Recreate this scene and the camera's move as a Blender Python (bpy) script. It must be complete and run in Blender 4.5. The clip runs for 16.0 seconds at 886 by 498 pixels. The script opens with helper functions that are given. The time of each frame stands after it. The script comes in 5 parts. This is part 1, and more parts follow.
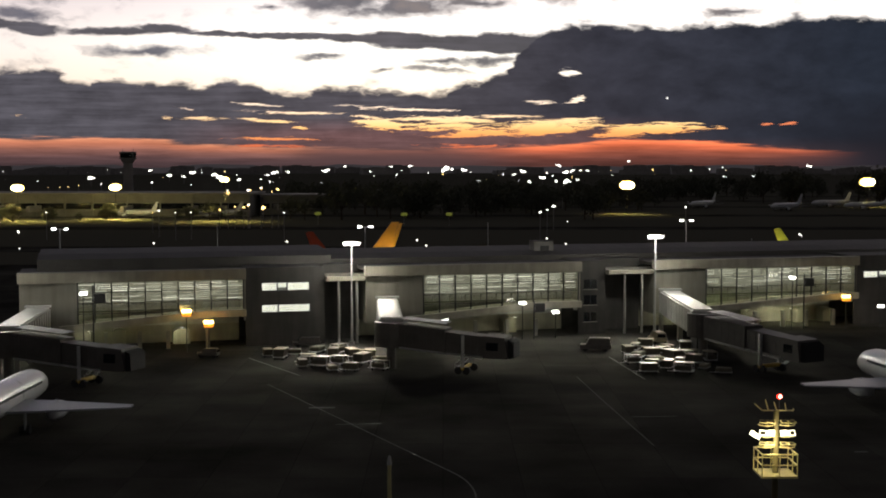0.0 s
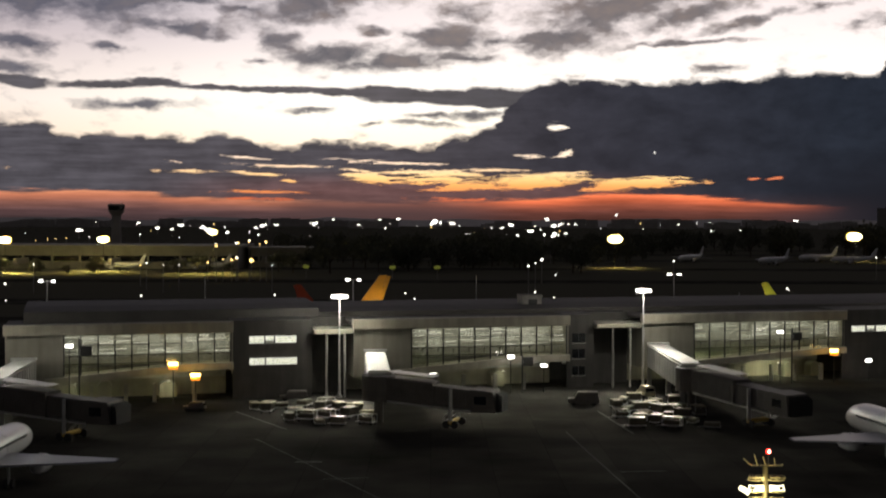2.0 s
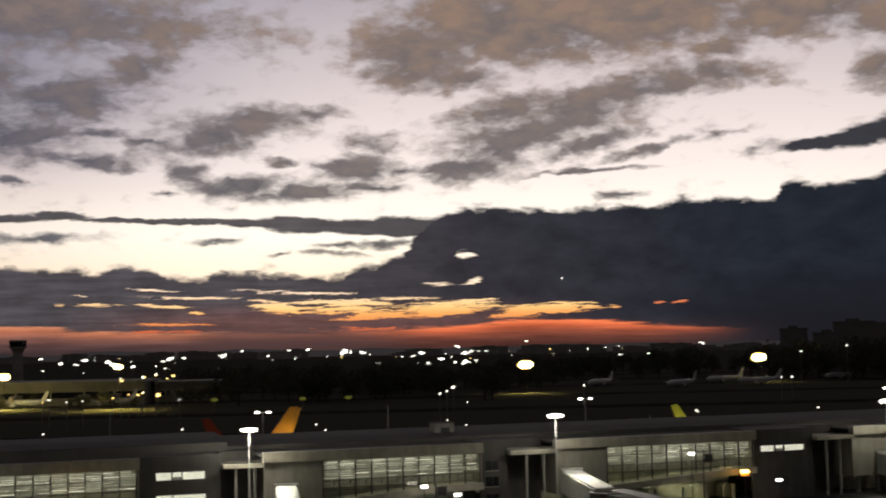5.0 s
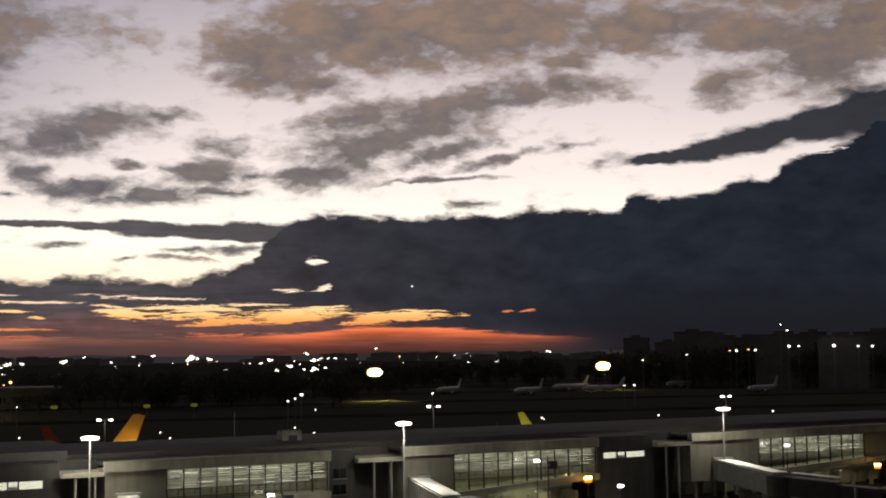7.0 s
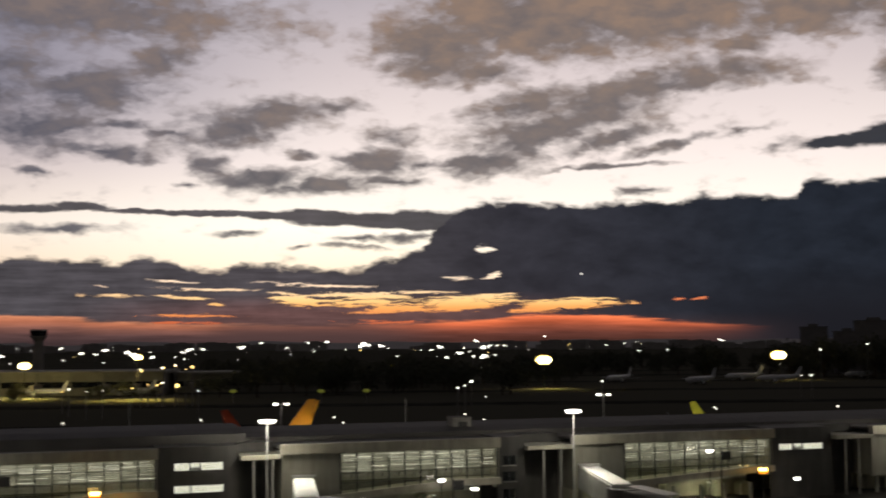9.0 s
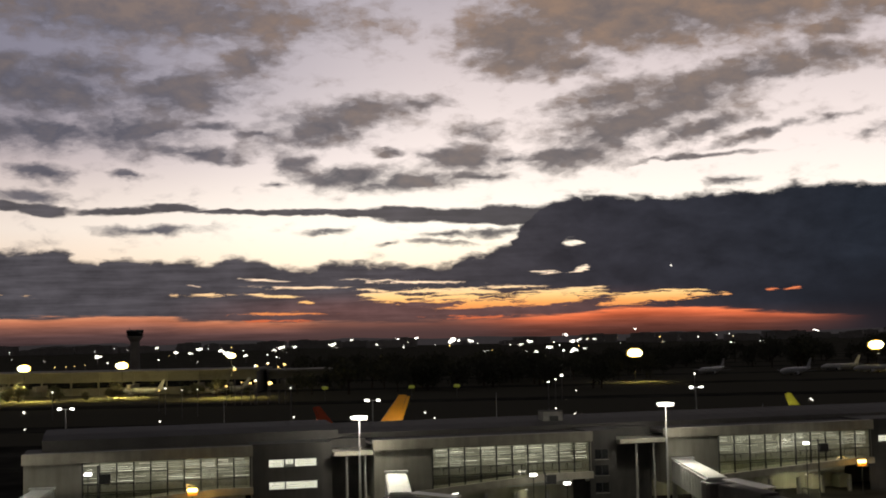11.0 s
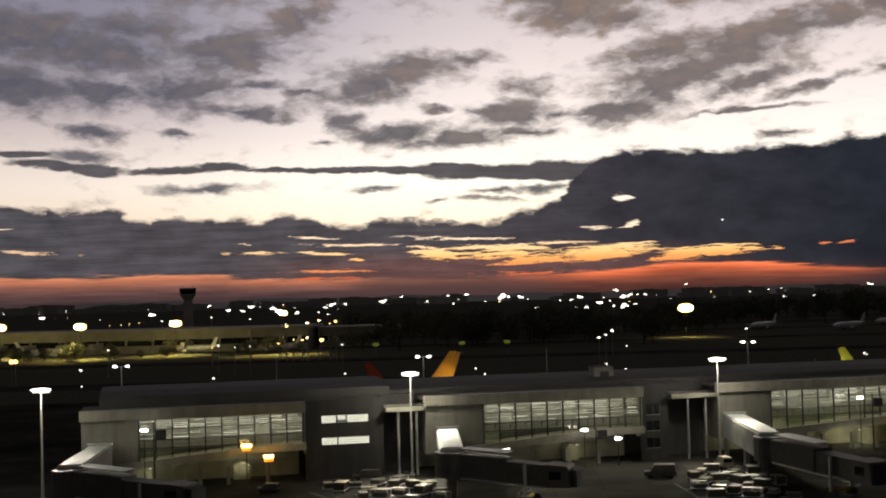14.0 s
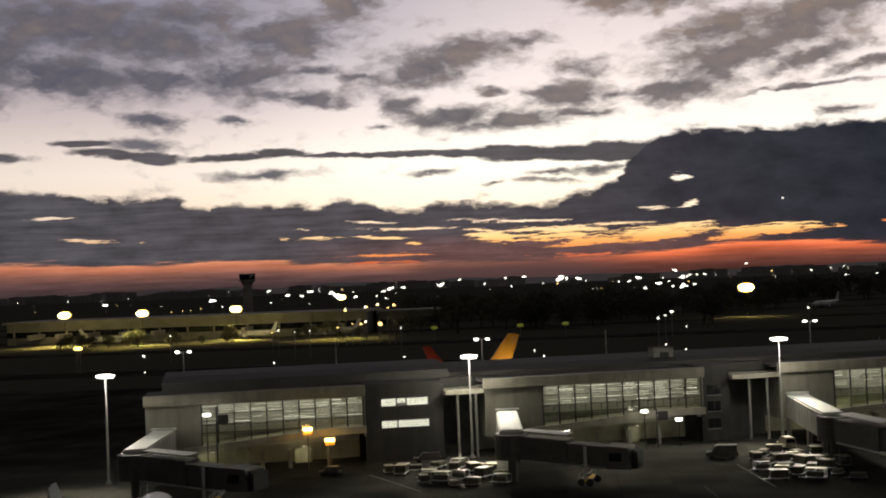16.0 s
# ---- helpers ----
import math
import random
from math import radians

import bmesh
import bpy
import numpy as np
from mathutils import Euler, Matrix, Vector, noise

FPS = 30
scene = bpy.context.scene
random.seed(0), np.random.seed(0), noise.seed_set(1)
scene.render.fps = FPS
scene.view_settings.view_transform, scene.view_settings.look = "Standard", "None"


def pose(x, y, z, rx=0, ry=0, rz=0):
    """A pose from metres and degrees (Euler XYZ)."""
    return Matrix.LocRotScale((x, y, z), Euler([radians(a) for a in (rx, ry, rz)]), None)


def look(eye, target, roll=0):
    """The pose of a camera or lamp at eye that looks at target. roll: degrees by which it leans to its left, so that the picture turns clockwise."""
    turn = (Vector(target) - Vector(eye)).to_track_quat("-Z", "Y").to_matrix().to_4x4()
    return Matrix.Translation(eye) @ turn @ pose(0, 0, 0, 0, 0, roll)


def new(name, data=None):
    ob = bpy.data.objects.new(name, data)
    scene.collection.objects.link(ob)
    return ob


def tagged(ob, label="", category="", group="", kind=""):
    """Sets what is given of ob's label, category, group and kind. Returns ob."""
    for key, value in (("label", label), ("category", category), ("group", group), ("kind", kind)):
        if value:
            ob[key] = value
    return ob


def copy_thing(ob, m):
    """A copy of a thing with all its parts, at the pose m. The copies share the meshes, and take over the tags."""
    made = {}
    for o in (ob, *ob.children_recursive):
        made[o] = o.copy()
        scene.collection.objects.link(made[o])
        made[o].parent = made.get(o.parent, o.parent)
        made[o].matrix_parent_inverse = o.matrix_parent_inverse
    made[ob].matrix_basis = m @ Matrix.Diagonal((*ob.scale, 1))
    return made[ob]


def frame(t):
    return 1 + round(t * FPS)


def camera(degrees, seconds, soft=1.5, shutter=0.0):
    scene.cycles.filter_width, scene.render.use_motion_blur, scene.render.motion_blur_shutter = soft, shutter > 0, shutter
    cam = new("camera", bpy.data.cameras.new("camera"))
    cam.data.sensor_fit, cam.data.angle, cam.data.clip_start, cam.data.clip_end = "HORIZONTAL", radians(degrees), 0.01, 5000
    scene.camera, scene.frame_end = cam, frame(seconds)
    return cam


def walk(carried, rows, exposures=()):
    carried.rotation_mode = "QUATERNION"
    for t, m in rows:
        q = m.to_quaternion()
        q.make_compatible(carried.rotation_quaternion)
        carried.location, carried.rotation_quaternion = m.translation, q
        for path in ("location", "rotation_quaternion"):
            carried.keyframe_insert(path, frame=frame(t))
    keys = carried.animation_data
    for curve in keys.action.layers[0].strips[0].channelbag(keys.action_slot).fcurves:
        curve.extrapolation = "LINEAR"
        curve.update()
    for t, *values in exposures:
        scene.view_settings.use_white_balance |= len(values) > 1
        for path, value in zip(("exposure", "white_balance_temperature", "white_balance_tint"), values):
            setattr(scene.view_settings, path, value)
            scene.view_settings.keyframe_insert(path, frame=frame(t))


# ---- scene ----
cam = camera(38.53, 16.0, soft=1.9, shutter=0.5)

# seconds, yaw to the left, pitch, roll, in degrees; the camera only turns, high behind a window
TURNS = [
    (0, 0.000, -3.803, 0.000), (0.5, -0.074, -3.876, 0.149), (1, -0.205, -3.649, 0.156),
    (1.5, -0.390, -3.226, 0.189), (2, -0.527, -1.394, 0.192), (2.5, -0.492, 0.469, -0.025),
    (3, -0.439, 1.790, -0.283), (3.2, -0.460, 2.187, -0.461), (5.3, -6.262, 4.558, -1.122),
    (5.5, -7.427, 4.660, -1.159), (6, -8.946, 4.826, -0.931), (6.5, -10.182, 4.785, -0.793),
    (7, -11.397, 4.611, -0.706), (7.5, -11.708, 4.387, -0.512), (8, -8.763, 4.231, -0.253),
    (8.5, -6.506, 4.148, -0.298), (9, -3.754, 4.118, -0.372), (9.2, -2.426, 4.124, -0.307),
    (11.3, 0.279, 3.834, -1.159), (11.5, 0.324, 3.499, -1.125), (12, 0.521, 3.172, -1.312),
    (12.5, 1.026, 2.392, -1.452), (13, 1.346, 2.168, -1.481), (13.5, 1.765, 2.170, -1.509),
    (14, 2.498, 2.031, -1.562), (14.5, 3.361, 1.902, -1.797), (15, 3.991, 1.771, -1.958),
    (15.5, 4.545, 1.645, -2.162), (16, 5.106, 1.342, -2.278),
]
EYE = 30.0
walk(cam, [(t, pose(0, 0, EYE, 90 + pitch, 0, yaw) @ pose(0, 0, 0, 0, 0, roll)) for t, yaw, pitch, roll in TURNS],
     exposures=[(0, 0.41, 6500, 10), (1.5, 0.38, 6600, 10), (3.0, 0.10, 6800, 10), (5.5, 0.12, 6850, 10), (11.5, 0.14, 6850, 10), (16, 0.22, 6850, 10)])

# ---- dusk sky: afterglow under banks of cloud ----
world = bpy.data.worlds.new("dusk")
scene.world = world
world.use_nodes = True
SKY = world.node_tree
SKY.nodes.clear()


def node(kind, **values):
    n = SKY.nodes.new(kind)
    for key, value in values.items():
        setattr(n, key, value)
    return n


def put(socket, value):
    if isinstance(value, bpy.types.NodeSocket):
        SKY.links.new(value, socket)
    else:
        socket.default_value = value


def calc(op, a, b=0.0, c=0.0, clamp=False):
    n = node("ShaderNodeMath", operation=op, use_clamp=clamp)
    for socket, value in zip(n.inputs, (a, b, c)):
        put(socket, value)
    return n.outputs[0]


def vcalc(op, a, b=(0, 0, 0)):
    n = node("ShaderNodeVectorMath", operation=op)
    put(n.inputs[0], a)
    put(n.inputs[1], b)
    return n.outputs["Value"] if op == "LENGTH" else n.outputs[0]


def span(value, low, high, to_low=0.0, to_high=1.0, smooth=True):
    n = node("ShaderNodeMapRange", interpolation_type="SMOOTHSTEP" if smooth else "LINEAR")
    for socket, v in zip(n.inputs, (value, low, high, to_low, to_high)):
        put(socket, v)
    return n.outputs[0]


def ramp(value, stops):
    n = node("ShaderNodeValToRGB")
    put(n.inputs[0], value)
    e = n.color_ramp.elements
    while len(e) < len(stops):
        e.new(0.5)
    for el, (at, colour) in zip(e, stops):
        el.position, el.color = at, (*colour, 1)
    return n.outputs[0]


def blend(factor, a, b, kind="MIX"):
    n = node("ShaderNodeMix", data_type="RGBA", blend_type=kind)
    put(n.inputs[0], factor)
    put(n.inputs[6], a)
    put(n.inputs[7], b)
    return n.outputs[2]


def puffs(vector, scale, detail, rough, stretch=(1, 1, 1), colour=False):
    n = node("ShaderNodeTexNoise")
    put(n.inputs["Vector"], vcalc("MULTIPLY", vector, stretch))
    n.inputs["Scale"].default_value, n.inputs["Detail"].default_value = scale, detail
    n.inputs["Roughness"].default_value = rough
    return n.outputs["Color" if colour else "Fac"]


direction = node("ShaderNodeTexCoord").outputs["Generated"]
split = node("ShaderNodeSeparateXYZ")
put(split.inputs[0], direction)
azimuth = calc("MULTIPLY", calc("ARCTAN2", split.outputs[0], split.outputs[1]), 57.29578)
height = calc("MULTIPLY", calc("ARCSINE", split.outputs[2]), 57.29578)
join = node("ShaderNodeCombineXYZ")
put(join.inputs[0], azimuth)
put(join.inputs[1], height)
place = join.outputs[0]

swirl = vcalc("SUBTRACT", puffs(place, 0.42, 5.0, 0.52, (0.7, 1.35, 1), True), (0.5, 0.5, 0.5))
fine = vcalc("SUBTRACT", puffs(place, 1.7, 5.0, 0.60, (0.55, 1.3, 1), True), (0.5, 0.5, 0.5))
warped = vcalc("ADD", place, vcalc("ADD", vcalc("MULTIPLY", swirl, (2.2, 1.0, 0)), vcalc("MULTIPLY", fine, (1.1, 0.6, 0))))
frayed = vcalc("ADD", place, vcalc("MULTIPLY", fine, (1.7, 0.42, 0)))
combed = vcalc("ADD", place, vcalc("MULTIPLY", puffs(place, 1.0, 5.0, 0.62, (0.8, 4.0, 1), True), (1.6, 0.16, 0)))
combed = vcalc("SUBTRACT", combed, (0.8, 0.08, 0))


class Layer:
    """Clouds of one kind: the smooth union of many ellipses, of value 1 in the middle and 0 at the rim."""

    def __init__(self, vector, blur):
        self.vector, self.blur, self.sum = vector, blur, None

    def __call__(self, az, el, wide, high, tilt, weight=1.0):
        g = node("ShaderNodeTexGradient", gradient_type="SPHERICAL")
        put(g.inputs["Vector"], self.vector)
        m = g.texture_mapping
        m.vector_type, m.translation, m.rotation, m.scale = "TEXTURE", (az, el, 0), (0, 0, radians(tilt)), (2 * wide, 2 * high, 1)
        v = calc("MULTIPLY_ADD", g.outputs["Fac"], 2 * weight, -weight)
        self.sum = v if self.sum is None else calc("SMOOTH_MAX", self.sum, v, self.blur)


def outline(*points):
    """Height of a cloud's rim over the azimuth, both in degrees."""
    n = node("ShaderNodeFloatCurve")
    c = n.mapping.curves[0]
    for k, (az, el) in enumerate(points):
        x, y = (az + 31) / 67, el / 10
        if k in (0, len(points) - 1):
            c.points[0 if k == 0 else -1].location = (x, y)
        else:
            c.points.new(x, y)
    n.mapping.update()
    shift = node("ShaderNodeSeparateXYZ")
    put(shift.inputs[0], fine)
    put(n.inputs["Value"], calc("DIVIDE", calc("ADD", calc("MULTIPLY_ADD", shift.outputs[0], 0.7, azimuth), 31.0), 67.0, clamp=True))
    return calc("MULTIPLY", n.outputs[0], 10.0)


# rim of the long dark bank, and of the red afterglow below it
bank_rim = outline((-31.00, 4.30), (-23.21, 4.46), (-21.37, 4.25), (-18.85, 4.02), (-17.47, 4.03), (-15.95, 3.66), (-14.17, 3.61), (-12.72, 3.52), (-11.75, 3.68), (-10.76, 3.41), (-10.07, 3.72), (-8.78, 3.50), (-7.78, 3.30), (-6.27, 3.26), (-4.76, 3.44), (-2.98, 3.31), (-1.19, 3.23), (0.22, 3.30), (0.86, 3.68), (2.60, 4.02), (3.01, 4.30), (3.42, 5.11), (4.19, 5.69), (5.60, 6.20), (6.61, 6.24), (8.50, 6.07), (10.50, 5.98), (12.23, 6.16), (14.42, 6.17), (15.86, 6.37), (17.05, 6.25), (18.47, 6.21), (19.38, 6.14), (19.80, 6.81), (22.00, 6.69), (23.53, 6.86), (24.48, 7.34), (25.94, 7.40), (26.63, 8.03), (27.89, 8.46), (28.84, 8.65), (30.03, 9.30), (30.93, 9.79), (36.00, 9.60))
ember_rim = outline((-31.00, 1.25), (-23.28, 1.35), (-18.83, 1.16), (-15.35, 1.19), (-12.71, 1.16), (-11.74, 1.01), (-8.78, 0.88), (-6.28, 0.77), (-3.00, 0.74), (0.33, 0.77), (2.12, 0.84), (5.94, 0.92), (7.20, 1.08), (9.70, 1.12), (12.17, 0.99), (14.12, 0.85), (15.79, 0.67), (18.00, 0.60), (36.00, 0.60))

bank = Layer(frayed, 0.12)       # dark low streaks and the tongue above the bank
bank(-17.82, 5.76, 1.28, 0.28, -6.3)
bank(-14.41, 5.75, 2.43, 0.20, 2.7)
bank(-12.36, 5.91, 1.58, 0.18, -0.3)
bank(-9.53, 5.73, 2.17, 0.14, -1.3, 1.1)
bank(-6.78, 5.68, 2.81, 0.17, -1.3, 1.2)
bank(-3.99, 5.62, 2.81, 0.20, -1.3, 1.2)
bank(-1.69, 5.55, 2.55, 0.36, -1.3, 1.4)
bank(0.87, 5.41, 3.06, 0.38, -2.3, 1.4)
bank(3.17, 5.37, 2.55, 0.49, -1.3, 1.5)
bank(21.54, 8.46, 2.17, 0.28, 3.3)
bank(23.54, 8.75, 2.30, 0.51, 9.3)
bank(25.75, 9.19, 3.06, 0.72, 11.3)
bank(28.64, 9.68, 3.83, 0.87, 9.3)
bank(31.22, 10.01, 4.09, 1.23, 8.3)
bank(-20.97, 6.48, 1.40, 0.18, 0.0)
bank(-18.97, 5.94, 2.81, 0.23, -5.0)
bank(-25.87, 5.95, 3.06, 0.26, -2.0)

veil = Layer(warped, 0.2)        # higher, thinner grey heaps
veil(-13.21, 4.98, 2.30, 0.23, -0.3, 0.8)
veil(-5.51, 4.88, 1.23, 0.15, 1.7, 0.8)
veil(-2.64, 4.25, 0.56, 0.13, -0.3)
veil(0.09, 4.57, 1.58, 0.18, -0.3)
veil(1.89, 4.69, 1.48, 0.23, 4.7)
veil(-0.16, 4.19, 1.53, 0.13, -0.3, 0.8)
veil(-5.63, 9.53, 3.32, 0.97, 7.7)
veil(-3.72, 10.30, 3.06, 0.56, 4.7)
veil(-1.29, 10.56, 1.53, 0.36, -0.3)
veil(-7.03, 7.94, 1.07, 0.51, -0.3)
veil(-4.24, 7.36, 2.68, 0.51, 1.7, 1.2)
veil(0.62, 8.00, 2.17, 0.77, 1.7, 1.2)
veil(-1.94, 6.97, 3.32, 0.41, -0.3)
veil(1.39, 7.11, 1.79, 0.31, 2.7)
veil(-2.58, 8.30, 0.77, 0.15, -0.3, 0.7)
veil(-7.73, 6.98, 0.46, 0.15, -0.3)
veil(-8.53, 9.11, 1.02, 0.26, -0.3)
veil(-17.50, 10.92, 3.58, 0.97, -3.3, 1.1)
veil(-11.76, 10.94, 3.32, 1.07, 3.7, 1.1)
veil(-17.61, 9.18, 2.81, 0.87, -0.3, 1.1)
veil(-14.06, 9.21, 3.32, 0.97, -3.3)
veil(-11.26, 8.24, 2.17, 0.36, -3.3)
veil(-10.53, 9.49, 1.40, 0.31, -0.3)
veil(-17.60, 7.43, 1.23, 0.36, -4.3)
veil(-14.49, 7.46, 0.51, 0.18, -0.3, 0.7)
veil(-8.78, 12.31, 1.79, 0.82, 14.7)
veil(-16.10, 12.00, 3.06, 0.61, -0.3, 0.9)
veil(-17.94, 6.46, 1.53, 0.26, -4.3, 0.7)
veil(8.28, 9.31, 4.34, 1.23, 16.7, 1.1)
veil(5.74, 8.06, 2.94, 0.61, 5.7, 1.15)
veil(10.79, 10.34, 3.83, 1.28, 13.7)
veil(13.27, 11.21, 4.60, 0.92, 11.7)
veil(7.53, 10.57, 3.32, 0.87, 13.7, 0.9)
veil(11.52, 8.96, 2.55, 0.56, 11.7)
veil(11.26, 7.76, 2.55, 0.14, 2.7, 1.2)
veil(14.21, 8.66, 2.43, 0.20, 12.7, 0.8)
veil(1.40, 9.18, 1.28, 0.41, -0.3, 0.7)
veil(2.93, 8.03, 1.02, 0.31, 7.7)
veil(3.47, 12.44, 2.81, 1.07, -0.3, 1.1)
veil(17.12, 11.83, 2.81, 0.61, -5.3)
veil(18.94, 8.44, 0.92, 0.26, 9.7, 0.7)
veil(12.68, 6.52, 0.97, 0.23, 9.7, 0.9)
veil(3.41, 13.23, 3.06, 1.79, -0.7, 1.4)
veil(7.78, 14.27, 5.62, 1.92, -3.7, 1.8)
veil(13.24, 14.59, 6.64, 1.92, 1.3, 1.8)
veil(17.34, 12.92, 1.79, 0.61, -0.7)
veil(20.69, 14.21, 5.11, 1.28, 3.3, 1.5)
veil(25.41, 13.68, 4.09, 1.15, -0.7, 1.2)
veil(28.29, 12.86, 2.81, 2.17, -0.7, 1.5)
veil(24.36, 11.55, 1.53, 0.92, 19.3)
veil(30.21, 13.77, 2.81, 1.79, -0.7, 1.5)
veil(5.71, 12.06, 2.30, 0.51, -0.7)
veil(15.25, 11.30, 3.32, 0.56, 7.3)
veil(10.85, 10.75, 3.06, 0.77, 9.3, 0.9)
veil(9.37, 17.22, 13.28, 2.04, -0.7, 1.8)
veil(29.60, 16.18, 10.22, 2.04, -0.7, 1.6)
veil(17.26, 9.06, 1.28, 0.15, 9.3, 0.6)
veil(-20.73, 11.49, 5.11, 1.28, -2.0, 1.1)
veil(-21.49, 9.33, 4.09, 1.07, -5.0, 1.1)
veil(-26.44, 10.37, 5.11, 2.04, -2.0, 1.1)
veil(-17.97, 7.53, 1.53, 0.31, -7.0)
veil(-14.17, 7.48, 0.46, 0.18, -2.0)
veil(-13.34, 14.49, 10.22, 1.53, -2.0, 1.2)

rift = Layer(combed, 0.06)       # rents in the bank, through which the afterglow shows
rift(-2.73, 1.83, 1.48, 0.31, -8.3, 1.4)
rift(0.08, 2.00, 2.81, 0.18, -0.3, 1.2)
rift(-0.17, 1.72, 3.32, 0.18, -0.3, 1.2)
rift(2.38, 1.42, 3.06, 0.18, -0.3, 1.2)
rift(4.42, 1.66, 3.06, 0.36, 1.7, 1.3)
rift(5.69, 1.93, 1.53, 0.18, 1.7, 1.2)
rift(8.21, 1.51, 1.53, 0.33, 3.7, 1.5)
rift(9.71, 1.62, 1.79, 0.31, 2.7, 1.5)
rift(10.95, 1.66, 1.02, 0.15, -4.3, 1.2)
rift(-1.96, 2.49, 2.94, 0.09, -2.3)
rift(2.89, 2.18, 1.53, 0.08, -0.3)
rift(-8.28, 2.67, 1.28, 0.08, -3.3)
rift(-6.65, 2.32, 2.04, 0.09, -1.3)
rift(-10.76, 2.04, 1.02, 0.08, -0.3)
rift(-8.03, 1.96, 1.58, 0.08, -3.3)
rift(-12.16, 2.06, 0.33, 0.08, -0.3, 0.9)
rift(-11.55, 2.48, 0.38, 0.08, -15.3, 0.9)
rift(-18.56, 2.10, 0.51, 0.09, -6.3, 0.9)
rift(-6.40, 1.66, 0.36, 0.10, -0.3)
rift(-7.66, 1.15, 1.92, 0.08, -0.3, 0.9)
rift(-7.53, 0.85, 1.79, 0.08, -0.3, 0.8)
rift(5.63, 4.10, 0.41, 0.20, -0.3, 1.3)
rift(5.95, 2.92, 0.56, 0.13, 11.7, 1.2)
rift(4.43, 2.79, 0.66, 0.08, -0.3)
rift(14.30, 1.79, 0.36, 0.09, -0.3, 1.1)
rift(15.21, 1.83, 0.51, 0.08, 5.7)
rift(12.33, 1.64, 0.41, 0.08, -0.3, 0.9)
rift(0.59, 1.28, 1.53, 0.08, -0.3)
rift(1.61, 0.84, 2.55, 0.08, -0.3, 0.7)
rift(28.18, 8.52, 1.07, 0.20, 2.3, 1.3)
rift(24.74, 8.03, 1.79, 0.20, 15.3, 0.8)
rift(-20.60, 2.23, 1.28, 0.09, -5.0)
rift(-22.44, 3.27, 1.02, 0.09, 1.0, 0.9)
rift(-18.59, 2.13, 0.36, 0.08, -2.0, 0.9)

# clear air: red at the rim of the land, cream above, cool lilac higher up, dark overhead
upward = calc("DIVIDE", height, 20.0, clamp=True)
clear = ramp(upward, [
    (0.0, (0.060, 0.030, 0.030)), (0.020, (0.14, 0.050, 0.044)), (0.045, (0.70, 0.16, 0.065)), (0.074, (1.0, 0.43, 0.13)), (0.090, (1.06, 0.66, 0.27)),
    (0.103, (1.06, 0.71, 0.38)), (0.122, (1.06, 0.79, 0.58)), (0.17, (1.12, 0.96, 0.76)), (0.25, (1.10, 1.03, 0.93)), (0.40, (0.92, 0.825, 0.81)),
    (0.60, (0.66, 0.585, 0.61)), (0.80, (0.42, 0.385, 0.44)), (1.0, (0.28, 0.27, 0.33))])
sunset_side = span(calc("ABSOLUTE", calc("SUBTRACT", azimuth, 4.0)), 12.0, 75.0, 1.0, 0.05)
lifted = span(height, 14.0, 48.0, 1.0, 0.03)
cool = span(azimuth, -19.0, 3.0, 1.0, 0.0)
clear = blend(calc("MULTIPLY", calc("MULTIPLY", cool, span(height, 5.0, 12.0)), 0.85), clear, (0.25, 0.27, 0.37, 1))
clear = blend(1.0, clear, vcalc("MULTIPLY", (1, 1, 1), calc("MULTIPLY", sunset_side, lifted)), "MULTIPLY")

clear = blend(1.0, clear, blend(span(azimuth, -20.0, -2.0), (0.80, 0.76, 0.77, 1), (1, 1, 1, 1)), "MULTIPLY")
clear = blend(calc("MULTIPLY", span(azimuth, 11.5, 14.0), span(height, 2.6, 2.0)), clear, (0.72, 0.20, 0.085, 1))
ripple = calc("SUBTRACT", puffs(warped, 0.75, 7.0, 0.55, (0.62, 1.3, 1)), 0.5)
billow = calc("SUBTRACT", puffs(place, 1.25, 5.0, 0.58, (0.7, 1.1, 1)), 0.5)
tuft = calc("SUBTRACT", puffs(frayed, 1.7, 4.0, 0.55, (0.6, 1.1, 1)), 0.5)
lumps = calc("SUBTRACT", puffs(frayed, 2.0, 4.0, 0.54, (0.66, 1.15, 1)), 0.5)
thin = calc("MULTIPLY_ADD", ripple, 2.2, calc("MULTIPLY_ADD", billow, 0.9, calc("MULTIPLY_ADD", lumps, 1.1, veil.sum)))
thin = span(thin, -0.50, 0.78)
veil_colour = ramp(calc("MULTIPLY_ADD", ripple, 0.95, calc("MULTIPLY_ADD", billow, 0.55, upward)), [
    (0.24, (0.050, 0.050, 0.064)), (0.45, (0.108, 0.094, 0.100)), (0.65, (0.165, 0.128, 0.115)), (0.9, (0.25, 0.170, 0.125))])
veil_colour = blend(calc("MULTIPLY", cool, 0.75), veil_colour, blend(1.0, veil_colour, (0.72, 0.90, 1.26, 1), "MULTIPLY"))
veil_colour = blend(1.0, veil_colour, vcalc("MULTIPLY", (1, 1, 1), calc("MULTIPLY", sunset_side, lifted)), "MULTIPLY")
air = blend(calc("MULTIPLY", thin, 0.92), clear, veil_colour)

